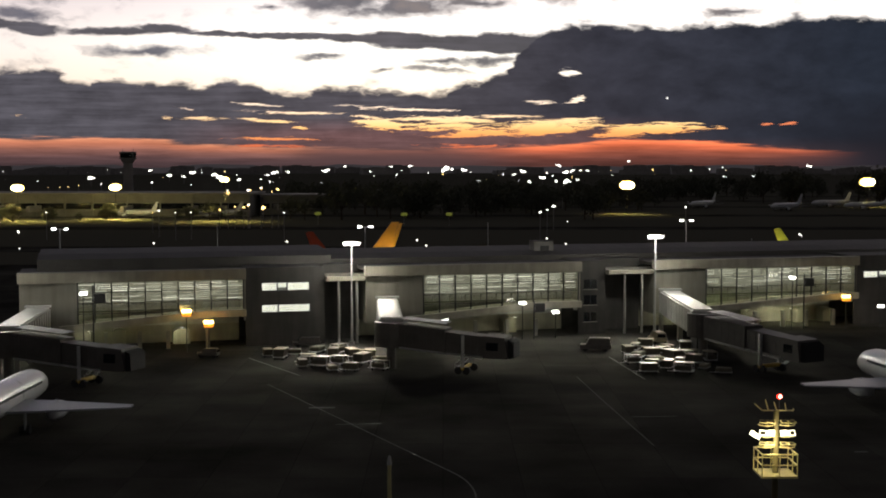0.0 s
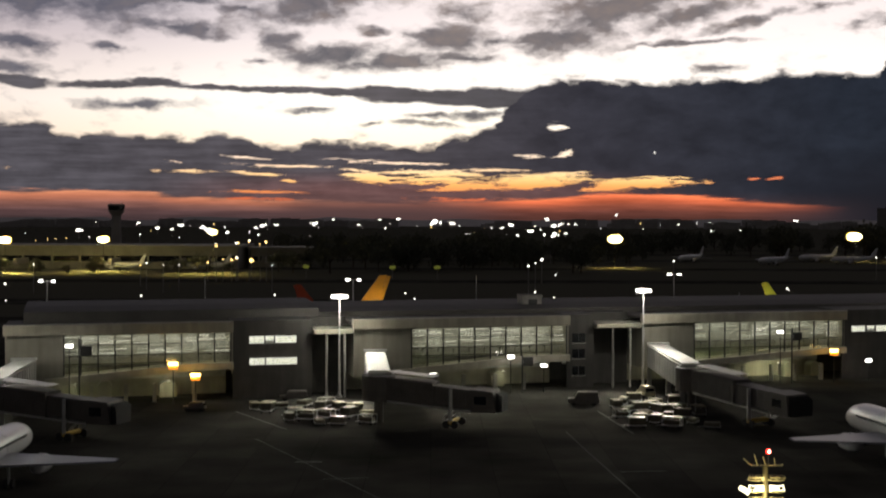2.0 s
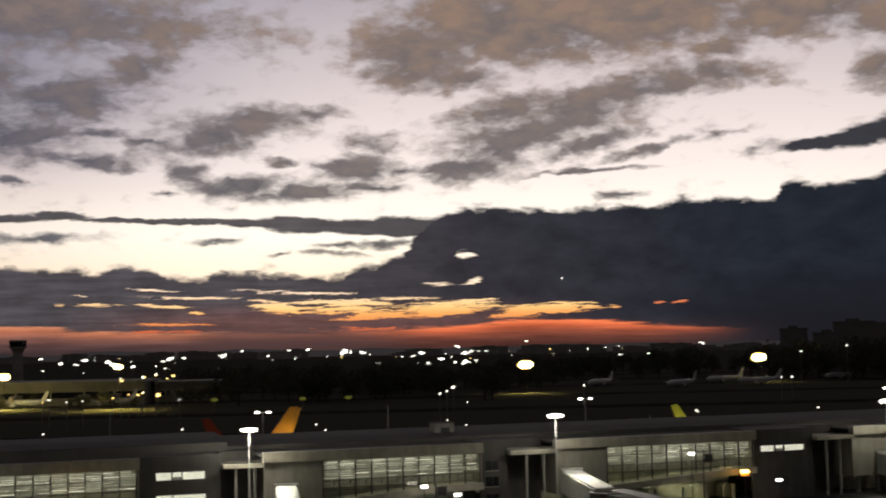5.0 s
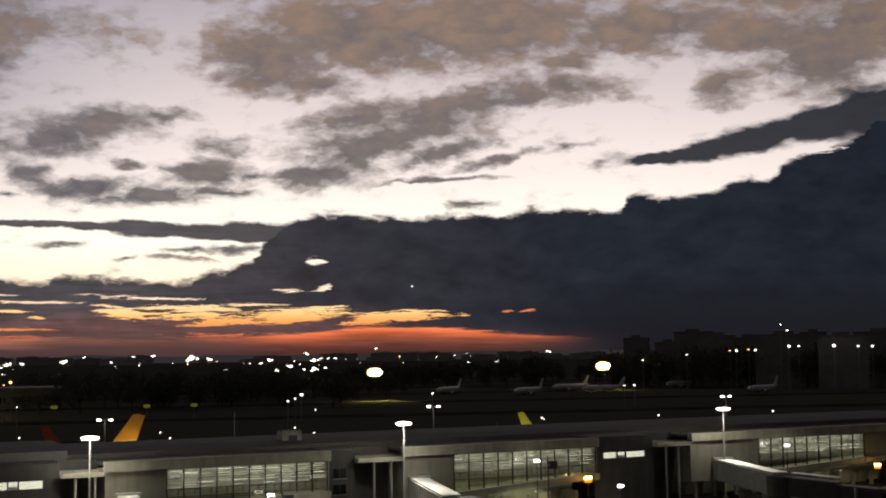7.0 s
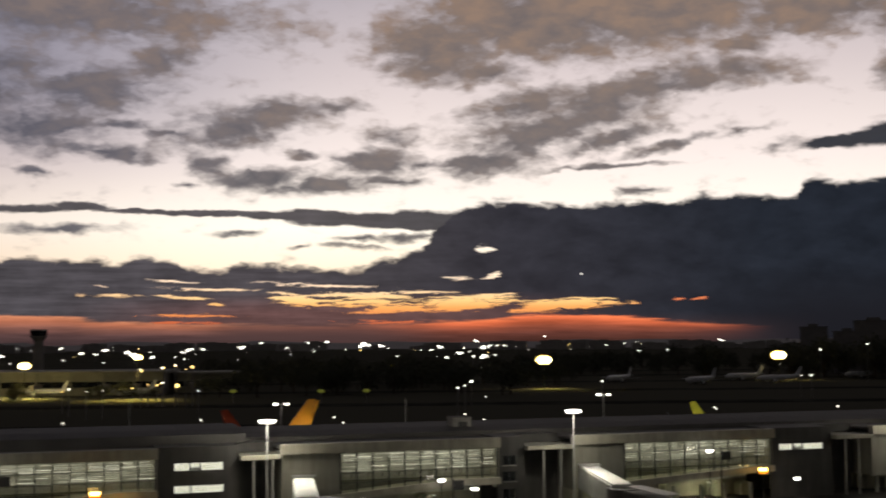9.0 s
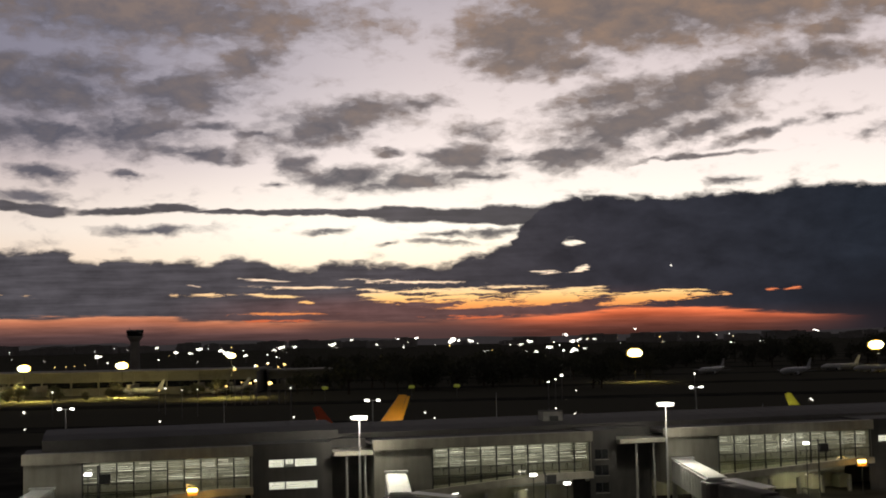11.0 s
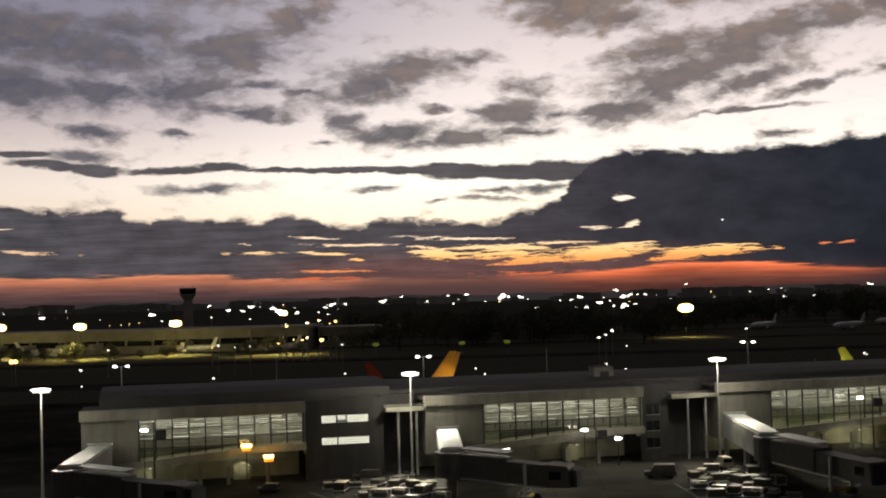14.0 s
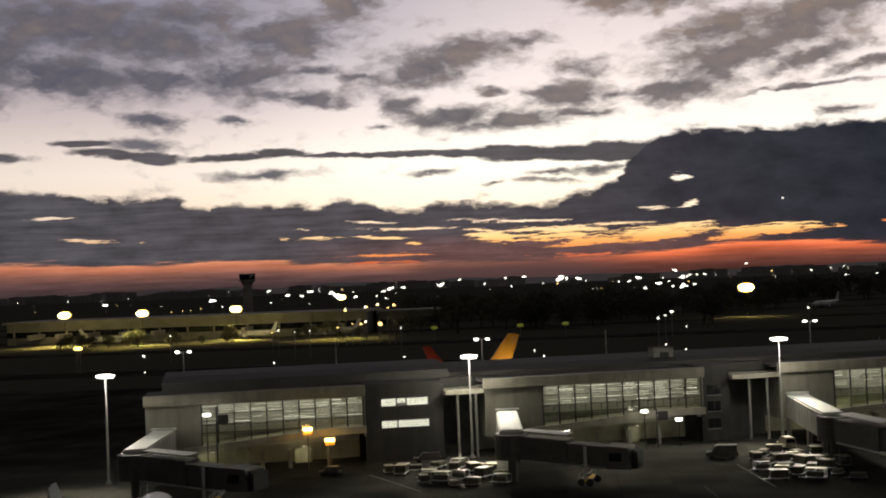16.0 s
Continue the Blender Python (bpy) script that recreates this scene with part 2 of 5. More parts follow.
streaks = calc("SUBTRACT", puffs(place, 1.0, 5.0, 0.6, (0.30, 4.6, 1)), 0.5)
comb = calc("SUBTRACT", puffs(frayed, 1.0, 5.0, 0.68, (0.5, 10.0, 1)), 0.5)
torn = calc("MULTIPLY", span(calc("MULTIPLY_ADD", comb, 4.4, rift.sum), 0.10, 0.62), span(rift.sum, -0.45, -0.15))
over = calc("SUBTRACT", bank_rim, height)
crest = calc("MULTIPLY_ADD", tuft, 0.95, calc("MULTIPLY_ADD", ripple, 0.32, over))
thick = span(crest, -0.16, 0.20)
thick = calc("MAXIMUM", thick, calc("MULTIPLY", span(calc("MULTIPLY_ADD", ripple, 1.1, bank.sum), -0.15, 0.35), 0.97))
thick = calc("MULTIPLY", thick, calc("SUBTRACT", 1.0, torn))
grain = span(azimuth, 8.0, -3.0, 0.05, 1.3)
bank_colour = ramp(span(azimuth, -24.0, 32.0, smooth=False), [
    (0.0, (0.068, 0.065, 0.078)), (0.38, (0.064, 0.058, 0.068)), (0.55, (0.029, 0.029, 0.039)), (0.75, (0.015, 0.019, 0.029)),
    (1.0, (0.011, 0.015, 0.024))])
bank_colour = blend(calc("MULTIPLY", calc("MULTIPLY", span(height, 2.3, 1.2), span(azimuth, 13.0, 2.0)), span(azimuth, -14.0, -4.0)), bank_colour, (0.125, 0.066, 0.066, 1))
bank_colour = blend(1.0, bank_colour, vcalc("MULTIPLY", (1, 1, 1), span(calc("MULTIPLY_ADD", streaks, grain, calc("MULTIPLY_ADD", billow, 0.6, ripple)), -0.3, 0.3, 0.70, 1.36, False)), "MULTIPLY")
bank_colour = blend(calc("MULTIPLY", span(height, 4.0, 0.5), span(azimuth, 13.0, 20.0)), bank_colour, (0.011, 0.012, 0.017, 1))
# red afterglow: brightest under its rim, sinking into brown haze on the land
sink = calc("DIVIDE", height, ember_rim)
ember_colour = ramp(sink, [(0.0, (0.052, 0.032, 0.034)), (0.28, (0.098, 0.052, 0.052)), (0.55, (0.22, 0.094, 0.074)), (0.8, (0.48, 0.165, 0.095)), (1.0, (0.70, 0.27, 0.14))])
red_side = span(azimuth, -4.0, 6.0)
ember_colour = blend(red_side, ember_colour, blend(1.0, ember_colour, (1.32, 0.82, 0.62, 1), "MULTIPLY"))
ember_colour = blend(1.0, ember_colour, vcalc("MULTIPLY", (1, 1, 1), span(streaks, -0.22, 0.22, 0.62, 1.3, False)), "MULTIPLY")
lit = span(calc("MULTIPLY_ADD", streaks, 0.75, calc("SUBTRACT", ember_rim, height)), -0.05, 0.14)
gap = calc("MULTIPLY", span(azimuth, -8.5, -5.0), span(azimuth, 4.5, -0.5))
lit = calc("MULTIPLY", calc("MULTIPLY", lit, span(azimuth, 18.5, 12.5)), calc("MULTIPLY_ADD", gap, -0.82, 1.0))
bank_colour = blend(calc("MULTIPLY", span(height, 1.3, 0.2), span(azimuth, 21.0, 10.0)), bank_colour, (0.075, 0.042, 0.042, 1))
bank_colour = blend(lit, bank_colour, ember_colour)
final = blend(thick, air, bank_colour)
# all cloud overhead and behind: dim blue dusk
twilight = node("ShaderNodeTexSky", sky_type="NISHITA", sun_disc=False)
twilight.sun_elevation, twilight.sun_rotation = radians(-1.5), radians(4)
final = blend(span(calc("MAXIMUM", calc("SUBTRACT", calc("ABSOLUTE", azimuth), 20.0), calc("MULTIPLY", height, 1.6)), 30.0, 75.0), final, (0.042, 0.040, 0.042, 1))
final = blend(1.0, final, blend(1.0, twilight.outputs[0], (0.0010, 0.0012, 0.0020, 1), "MULTIPLY"), "ADD")
# one bright planet
star = vcalc("LENGTH", vcalc("MULTIPLY", vcalc("SUBTRACT", place, (9.98, 2.94, 0)), (1.0, 1.0, 0)))
final = blend(span(star, 0.06, 0.03), final, (1.0, 0.97, 0.92, 1))
shine = node("ShaderNodeBackground")
put(shine.inputs[0], final)
shine.inputs[1].default_value = 1.0
SKY.links.new(shine.outputs[0], node("ShaderNodeOutputWorld").inputs[0])


# ---- materials ----
def material(name, colour, rough=0.6, metal=0.0, vary=0.25, size=0.6, fine=12.0, bump=0.15, emit=0.0, coat=0.0, per_piece=0.0, runs=0.0):
    """Painted or mineral surface: stains of the given size in metres, fine grain, relief and uneven gloss."""
    m = bpy.data.materials.new(name)
    m.use_nodes = True
    t = m.node_tree
    b = t.nodes["Principled BSDF"]
    co = t.nodes.new("ShaderNodeTexCoord").outputs["Object"]
    big, small = t.nodes.new("ShaderNodeTexNoise"), t.nodes.new("ShaderNodeTexNoise")
    big.inputs["Scale"].default_value, big.inputs["Detail"].default_value = 1 / size, 5
    small.inputs["Scale"].default_value, small.inputs["Detail"].default_value = fine, 3
    add = t.nodes.new("ShaderNodeMath")
    add.operation = "MULTIPLY_ADD"
    add.inputs[1].default_value = 0.35
    for n in (big, small):
        t.links.new(co, n.inputs["Vector"])
    t.links.new(small.outputs[0], add.inputs[0])
    t.links.new(big.outputs[0], add.inputs[2])
    span_ = t.nodes.new("ShaderNodeMapRange")
    t.links.new(add.outputs[0], span_.inputs[0])
    span_.inputs[1].default_value, span_.inputs[2].default_value = 0.35, 1.0
    span_.inputs[3].default_value, span_.inputs[4].default_value = 1 - vary, 1 + vary
    mul = t.nodes.new("ShaderNodeMix")
    mul.data_type, mul.blend_type = "RGBA", "MULTIPLY"
    mul.inputs[0].default_value = 1
    mul.inputs[6].default_value = (*colour, 1)
    t.links.new(span_.outputs[0], mul.inputs[7])
    out = mul.outputs[2]
    if runs:
        # rain runs: stains drawn out downwards
        stretch = t.nodes.new("ShaderNodeMapping")
        stretch.inputs["Scale"].default_value = (0.7, 0.7, 0.07)
        t.links.new(co, stretch.inputs["Vector"])
        run = t.nodes.new("ShaderNodeTexNoise")
        run.inputs["Scale"].default_value, run.inputs["Detail"].default_value = 1.0, 5
        t.links.new(stretch.outputs[0], run.inputs["Vector"])
        rm = t.nodes.new("ShaderNodeMapRange")
        t.links.new(run.outputs[0], rm.inputs[0])
        rm.inputs[1].default_value, rm.inputs[2].default_value = 0.38, 0.62
        rm.inputs[3].default_value, rm.inputs[4].default_value = 1 - runs, 1.08
        more = t.nodes.new("ShaderNodeMix")
        more.data_type, more.blend_type = "RGBA", "MULTIPLY"
        more.inputs[0].default_value = 1
        t.links.new(out, more.inputs[6])
        t.links.new(rm.outputs[0], more.inputs[7])
        out = more.outputs[2]
    if per_piece:
        info = t.nodes.new("ShaderNodeObjectInfo")
        r = t.nodes.new("ShaderNodeMapRange")
        t.links.new(info.outputs["Random"], r.inputs[0])
        r.inputs[3].default_value, r.inputs[4].default_value = 1 - per_piece, 1 + per_piece
        again = t.nodes.new("ShaderNodeMix")
        again.data_type, again.blend_type = "RGBA", "MULTIPLY"
        again.inputs[0].default_value = 1
        t.links.new(out, again.inputs[6])
        t.links.new(r.outputs[0], again.inputs[7])
        out = again.outputs[2]
    t.links.new(out, b.inputs["Base Color"])
    gloss = t.nodes.new("ShaderNodeMapRange")
    t.links.new(big.outputs[0], gloss.inputs[0])
    gloss.inputs[3].default_value, gloss.inputs[4].default_value = max(rough - 0.12, 0.03), min(rough + 0.12, 1)
    t.links.new(gloss.outputs[0], b.inputs["Roughness"])
    b.inputs["Metallic"].default_value = metal
    b.inputs["Coat Weight"].default_value = coat
    if bump:
        bm_ = t.nodes.new("ShaderNodeBump")
        bm_.inputs["Strength"].default_value = bump
        bm_.inputs["Distance"].default_value = 0.02
        t.links.new(small.outputs[0], bm_.inputs["Height"])
        t.links.new(bm_.outputs[0], b.inputs["Normal"])
    if emit:
        b.inputs["Emission Color"].default_value = (*colour, 1)
        b.inputs["Emission Strength"].default_value = emit
    return m


def glow(name, colour, strength):
    m = bpy.data.materials.new(name)
    m.use_nodes = True
    b = m.node_tree.nodes["Principled BSDF"]
    b.inputs["Base Color"].default_value = (*colour, 1)
    b.inputs["Emission Color"].default_value = (*colour, 1)
    b.inputs["Emission Strength"].default_value = strength
    return m


def glass(name, colour, rough=0.02):
    m = bpy.data.materials.new(name)
    m.use_nodes = True
    t = m.node_tree
    t.nodes.clear()
    out, mix = t.nodes.new("ShaderNodeOutputMaterial"), t.nodes.new("ShaderNodeMixShader")
    clear_, shiny = t.nodes.new("ShaderNodeBsdfTransparent"), t.nodes.new("ShaderNodeBsdfGlossy")
    facing = t.nodes.new("ShaderNodeLayerWeight")
    facing.inputs[0].default_value = 0.5
    steep = t.nodes.new("ShaderNodeMath")
    steep.operation, steep.inputs[1].default_value = "POWER", 4.0
    t.links.new(facing.outputs["Facing"], steep.inputs[0])
    fres = t.nodes.new("ShaderNodeMath")
    fres.operation, fres.inputs[1].default_value, fres.inputs[2].default_value = "MULTIPLY_ADD", 0.9, 0.04
    t.links.new(steep.outputs[0], fres.inputs[0])
    clear_.inputs[0].default_value = (*colour, 1)
    shiny.inputs["Roughness"].default_value = rough
    t.links.new(fres.outputs[0], mix.inputs[0])
    t.links.new(clear_.outputs[0], mix.inputs[1])
    t.links.new(shiny.outputs[0], mix.inputs[2])
    t.links.new(mix.outputs[0], out.inputs[0])
    return m


cladding = material("pale_metal_cladding", (0.36, 0.34, 0.275), 0.5, 0.0, 0.22, 2.5, 6, runs=0.12)
panel_grey = material("grey_wall_panel", (0.28, 0.268, 0.222), 0.6, 0.0, 0.2, 3.0, 5, runs=0.13)
dark_wall = material("dark_grey_wall", (0.058, 0.055, 0.050), 0.7, 0.0, 0.35, 2.5, 5, runs=0.2)
roof_metal = material("weathered_roof_sheet", (0.105, 0.099, 0.092), 0.75, 0.0, 0.3, 4.0, 3)
concrete = material("stained_concrete", (0.30, 0.29, 0.27), 0.8, 0.0, 0.3, 1.5, 8)
steel = material("galvanised_steel", (0.45, 0.45, 0.44), 0.45, 0.6, 0.2, 0.8, 20, 0.05)
frame_dark = material("dark_aluminium_frame", (0.045, 0.045, 0.045), 0.5, 0.3, 0.2, 0.5, 20, 0.05)
room_wall = material("lounge_wall", (0.46, 0.46, 0.43), 0.8, 0.0, 0.35, 1.8, 4)
room_floor = material("lounge_carpet", (0.20, 0.20, 0.16), 0.9, 0.0, 0.3, 1.2, 10)
tunnel_skin = material("light_grey_bridge_cladding", (0.37, 0.37, 0.35), 0.5, 0.0, 0.22, 1.6, 7, per_piece=0.08)
tunnel_dark = material("dark_bridge_cladding", (0.085, 0.076, 0.068), 0.55, 0.0, 0.3, 1.6, 7)
tunnel_roof = material("white_bridge_roof", (0.60, 0.60, 0.58), 0.5, 0.0, 0.15, 1.0, 8)
rubber = material("black_rubber", (0.02, 0.02, 0.02), 0.85, 0.0, 0.25, 0.3, 25)
yellow_paint = material("yellow_machine_paint", (0.55, 0.36, 0.05), 0.5, 0.0, 0.25, 0.5, 15)
cream_box = material("worn_container_aluminium", (0.27, 0.24, 0.165), 0.55, 0.1, 0.35, 0.6, 10, per_piece=0.6)
dull_cover = material("dull_canvas_cover", (0.17, 0.155, 0.11), 0.85, 0.0, 0.35, 0.5, 12, per_piece=0.5)
cover_dark = material("dark_tarpaulin", (0.095, 0.085, 0.062), 0.8, 0.0, 0.3, 0.5, 12, per_piece=0.3)
plane_white = material("white_aircraft_paint", (0.62, 0.63, 0.66), 0.3, 0.0, 0.08, 3.0, 4, 0.02, coat=0.4)
plane_belly = material("grey_aircraft_paint", (0.26, 0.27, 0.29), 0.35, 0.0, 0.12, 2.0, 4, 0.02)
tail_yellow = material("yellow_tail_paint", (0.75, 0.36, 0.03), 0.4, 0.0, 0.15, 2.0, 4, 0.02)
tail_orange = material("orange_red_tail_paint", (0.72, 0.10, 0.03), 0.4, 0.0, 0.15, 2.0, 4, 0.02)
tail_green = material("yellow_green_tail_paint", (0.55, 0.55, 0.06), 0.4, 0.0, 0.15, 2.0, 4, 0.02)
cockpit_glass = material("dark_cockpit_glass", (0.01, 0.012, 0.015), 0.08, 0.0, 0.05, 1, 5, 0)
line_white = material("worn_white_marking", (0.085, 0.085, 0.078), 0.8, 0.0, 0.35, 0.6, 6, 0.1)
bark = material("dark_bark", (0.07, 0.05, 0.035), 0.9, 0.0, 0.3, 0.4, 8)
leaf = material("dark_foliage", (0.085, 0.088, 0.06), 0.8, 0.0, 0.4, 2.0, 3)
far_wall = material("distant_building_wall", (0.30, 0.29, 0.25), 0.8, 0.0, 0.3, 8.0, 0.8)
far_dark = material("distant_dark_building", (0.32, 0.30, 0.29), 0.85, 0.0, 0.3, 10.0, 0.6)
mast_yellow = material("yellowish_mast_paint", (0.50, 0.44, 0.22), 0.5, 0.2, 0.2, 0.6, 14, 0.08)
# mast paint darkened on the shaft, to offset the platform lamp in front
mast_shaft = material("toned_down_mast_shaft", (0.12, 0.10, 0.045), 0.6, 0.2, 0.25, 0.6, 14, 0.08)
pane = glass("green_tinted_glass", (0.86, 0.865, 0.80))
lamp_white = glow("white_lamp", (1.0, 0.98, 0.93), 5)
lamp_amber = glow("amber_lamp", (1.0, 0.62, 0.16), 9)
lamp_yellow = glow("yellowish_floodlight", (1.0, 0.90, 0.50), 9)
lamp_red = glow("red_beacon", (1.0, 0.035, 0.02), 3.5)
white_glow = glow("white_far_lamp", (1.0, 0.97, 0.88), 3.0)
amber_glow = glow("amber_far_lamp", (1.0, 0.66, 0.22), 3.0)
edge_glow = glow("taxiway_lamp", (1.0, 0.95, 0.85), 2.0)
green_glow = glow("dim_green_lamp", (0.55, 0.6, 0.1), 0.10)
office_blind_glow = glow("glowing_office_blind", (1.0, 1.0, 0.98), 0.95)
strip_glow = glow("pale_strip_glow", (1.0, 1.0, 0.93), 0.72)
bright_strip = glow("bright_slat_glow", (1.0, 1.0, 0.97), 1.7)
ceiling_light = glow("fluorescent_ceiling_panel", (1.0, 1.0, 0.90), 1.5)


# ---- mesh helpers ----
def part(name, bm, mat, parent=None, label="", kind=""):
    me = bpy.data.meshes.new(name)
    bmesh.ops.recalc_face_normals(bm, faces=bm.faces)
    bm.to_mesh(me)
    bm.free()
    for m in (mat if isinstance(mat, (list, tuple)) else [mat]):
        me.materials.append(m)
    ob = new(name, me)
    ob.parent = parent
    return tagged(ob, label, kind=kind)


def again(name, me, parent, m):
    """Another object on the same mesh, for alike pieces."""
    ob = new(name, me)
    ob.parent = parent
    ob.matrix_basis = m
    return ob


def thing(name, m, label, category, group="", kind=""):
    ob = new(name)
    ob.empty_display_size = 0.2
    ob.matrix_basis = m
    return tagged(ob, label, category, group, kind)


def hexa(bm, low, high, m=None):
    """A solid between four low and four high corners, each four in the same turn."""
    vs = [bm.verts.new(m @ Vector(p) if m else p) for p in (*low, *high)]
    fs = [bm.faces.new([vs[i] for i in f]) for f in ((3, 2, 1, 0), (4, 5, 6, 7), (0, 1, 5, 4), (1, 2, 6, 5), (2, 3, 7, 6), (3, 0, 4, 7))]
    return fs


def box(bm, x0, x1, y0, y1, z0, z1, m=None):
    return hexa(bm, ((x0, y0, z0), (x1, y0, z0), (x1, y1, z0), (x0, y1, z0)), ((x0, y0, z1), (x1, y0, z1), (x1, y1, z1), (x0, y1, z1)), m)


def block(x0, x1, y0, y1, z0, z1, bevel=0.0):
    bm = bmesh.new()
    box(bm, x0, x1, y0, y1, z0, z1)
    if bevel:
        bmesh.ops.bevel(bm, geom=bm.edges[:], offset=bevel, segments=1, affect="EDGES")
    return bm


def rod(bm, a, b, r, r2=None, seg=8):
    a, b = Vector(a), Vector(b)
    r2 = r if r2 is None else r2
    q = (b - a).to_track_quat("Z", "Y").to_matrix()
    rings = []
    for p, rr in ((a, r), (b, r2)):
        rings.append([bm.verts.new(p + q @ Vector((rr * math.cos(k * math.tau / seg), rr * math.sin(k * math.tau / seg), 0))) for k in range(seg)])
    for k in range(seg):
        bm.faces.new((rings[0][k], rings[0][(k + 1) % seg], rings[1][(k + 1) % seg], rings[1][k]))
    bm.faces.new(rings[0][::-1])
    bm.faces.new(rings[1])


def pole(a, b, r, r2=None, seg=8):
    bm = bmesh.new()
    rod(bm, a, b, r, r2, seg)
    return bm


def lathe(profile, seg=20, squash=1.0):
    """Round body along y through (y, radius, z of the axis)."""
    bm = bmesh.new()
    rings = []
    for y, r, z in profile:
        rings.append([bm.verts.new((r * math.cos(k * math.tau / seg), y, z + squash * r * math.sin(k * math.tau / seg))) for k in range(seg)])
    for a, b in zip(rings, rings[1:]):
        for k in range(seg):
            bm.faces.new((a[k], a[(k + 1) % seg], b[(k + 1) % seg], b[k]))
    bm.faces.new(rings[0])
    bm.faces.new(rings[-1][::-1])
    for f in bm.faces:
        f.smooth = True
    return bm


def lamp_spot(name, at, to, watts, colour, angle=150, size=0.6):
    d = bpy.data.lights.new(name, "SPOT")
    d.energy, d.color, d.spot_size, d.spot_blend, d.shadow_soft_size = watts, colour, radians(angle), 1.0 if angle < 90 else 0.6, size
    ob = new(name, d)
    ob.matrix_basis = look(at, to)
    return ob


# ---- ground ----
def ground_material():
    m = material("apron_asphalt", (0.052, 0.050, 0.045), 0.9, 0.0, 0.35, 9.0, 3.0, 0.2)
    t = m.node_tree
    b = t.nodes["Principled BSDF"]
    b.inputs["Specular IOR Level"].default_value = 0.0
    old = b.inputs["Base Color"].links[0].from_socket
    co = t.nodes.new("ShaderNodeTexCoord").outputs["Object"]
    # slabs of older and newer concrete, 7.5 m, and tyre dirt along the stands
    brick = t.nodes.new("ShaderNodeTexBrick")
    brick.offset = 0
    brick.inputs["Scale"].default_value = 1
    brick.inputs["Brick Width"].default_value = brick.inputs["Row Height"].default_value = 7.5
    brick.inputs["Mortar Size"].default_value = 0.03
    brick.inputs["Color1"].default_value = (0.9, 0.9, 0.9, 1)
    brick.inputs["Color2"].default_value = (1.15, 1.15, 1.12, 1)
    brick.inputs["Mortar"].default_value = (0.55, 0.55, 0.55, 1)
    t.links.new(co, brick.inputs["Vector"])
    dirt = t.nodes.new("ShaderNodeTexNoise")
    dirt.inputs["Scale"].default_value, dirt.inputs["Detail"].default_value = 0.035, 6
    t.links.new(co, dirt.inputs["Vector"])
    mr = t.nodes.new("ShaderNodeMapRange")
    t.links.new(dirt.outputs[0], mr.inputs[0])
    mr.inputs[1].default_value, mr.inputs[2].default_value, mr.inputs[3].default_value, mr.inputs[4].default_value = 0.35, 0.65, 0.65, 1.35
    for other in (brick.outputs["Color"], mr.outputs[0]):
        x = t.nodes.new("ShaderNodeMix")
        x.data_type, x.blend_type = "RGBA", "MULTIPLY"
        x.inputs[0].default_value = 1
        t.links.new(old, x.inputs[6])
        t.links.new(other, x.inputs[7])
        old = x.outputs[2]
    t.links.new(old, b.inputs["Base Color"])
    # grass beyond the taxiway, with paler runway strips across it
    sep = t.nodes.new("ShaderNodeSeparateXYZ")
    t.links.new(co, sep.inputs[0])
    edge = t.nodes.new("ShaderNodeMath")
    edge.operation = "MULTIPLY_ADD"
    t.links.new(dirt.outputs[0], edge.inputs[0])
    edge.inputs[1].default_value = 40.0
    t.links.new(sep.outputs[1], edge.inputs[2])
    zone = t.nodes.new("ShaderNodeMapRange")
    t.links.new(edge.outputs[0], zone.inputs[0])
    zone.inputs[1].default_value, zone.inputs[2].default_value = 395, 402
    strip_ = t.nodes.new("ShaderNodeMath")
    strip_.operation = "PINGPONG"
    strip_.inputs[1].default_value = 75
    t.links.new(sep.outputs[1], strip_.inputs[0])
    lane = t.nodes.new("ShaderNodeMapRange")
    t.links.new(strip_.outputs[0], lane.inputs[0])
    lane.inputs[1].default_value, lane.inputs[2].default_value = 14, 16
    both = t.nodes.new("ShaderNodeMath")
    both.operation = "MULTIPLY"
    t.links.new(zone.outputs[0], both.inputs[0])
    t.links.new(lane.outputs[0], both.inputs[1])
    x = t.nodes.new("ShaderNodeMix")
    x.data_type = "RGBA"
    t.links.new(both.outputs[0], x.inputs[0])
    t.links.new(old, x.inputs[6])
    x.inputs[7].default_value = (0.105, 0.100, 0.080, 1)
    t.links.new(x.outputs[2], b.inputs["Base Color"])
    return m


bm = bmesh.new()
bmesh.ops.create_circle(bm, cap_ends=True, radius=4700, segments=64)
tagged(part("ground", bm, ground_material()), "dark worn asphalt airport apron and airfield", "ground", kind="structure")


def stripe(points, width, mat, name="apron_marking", label="worn painted line on the dark apron"):
    bm = bmesh.new()
    pts = [Vector(p) for p in points]
    rows = []
    for i, p in enumerate(pts):
        d = (pts[min(i + 1, len(pts) - 1)] - pts[max(i - 1, 0)]).normalized()
        n = Vector((-d.y, d.x)) * width / 2
        rows.append([bm.verts.new((*(p + s * n), z)) for s in (-1, 1) for z in (0.0, 0.006)])
    for a, b in zip(rows, rows[1:]):
        for f in ((a[1], a[3], b[3], b[1]), (a[0], b[0], b[2], a[2]), (a[0], a[1], b[1], b[0]), (a[3], a[2], b[2], b[3])):
            bm.faces.new(f)
    return tagged(part(name, bm, mat), label, "marking", kind="structure")


def bend(a, b, c, steps=14):
    return [((1 - t) ** 2 * a[0] + 2 * t * (1 - t) * b[0] + t * t * c[0], (1 - t) ** 2 * a[1] + 2 * t * (1 - t) * b[1] + t * t * c[1]) for t in [i / steps for i in range(steps + 1)]]


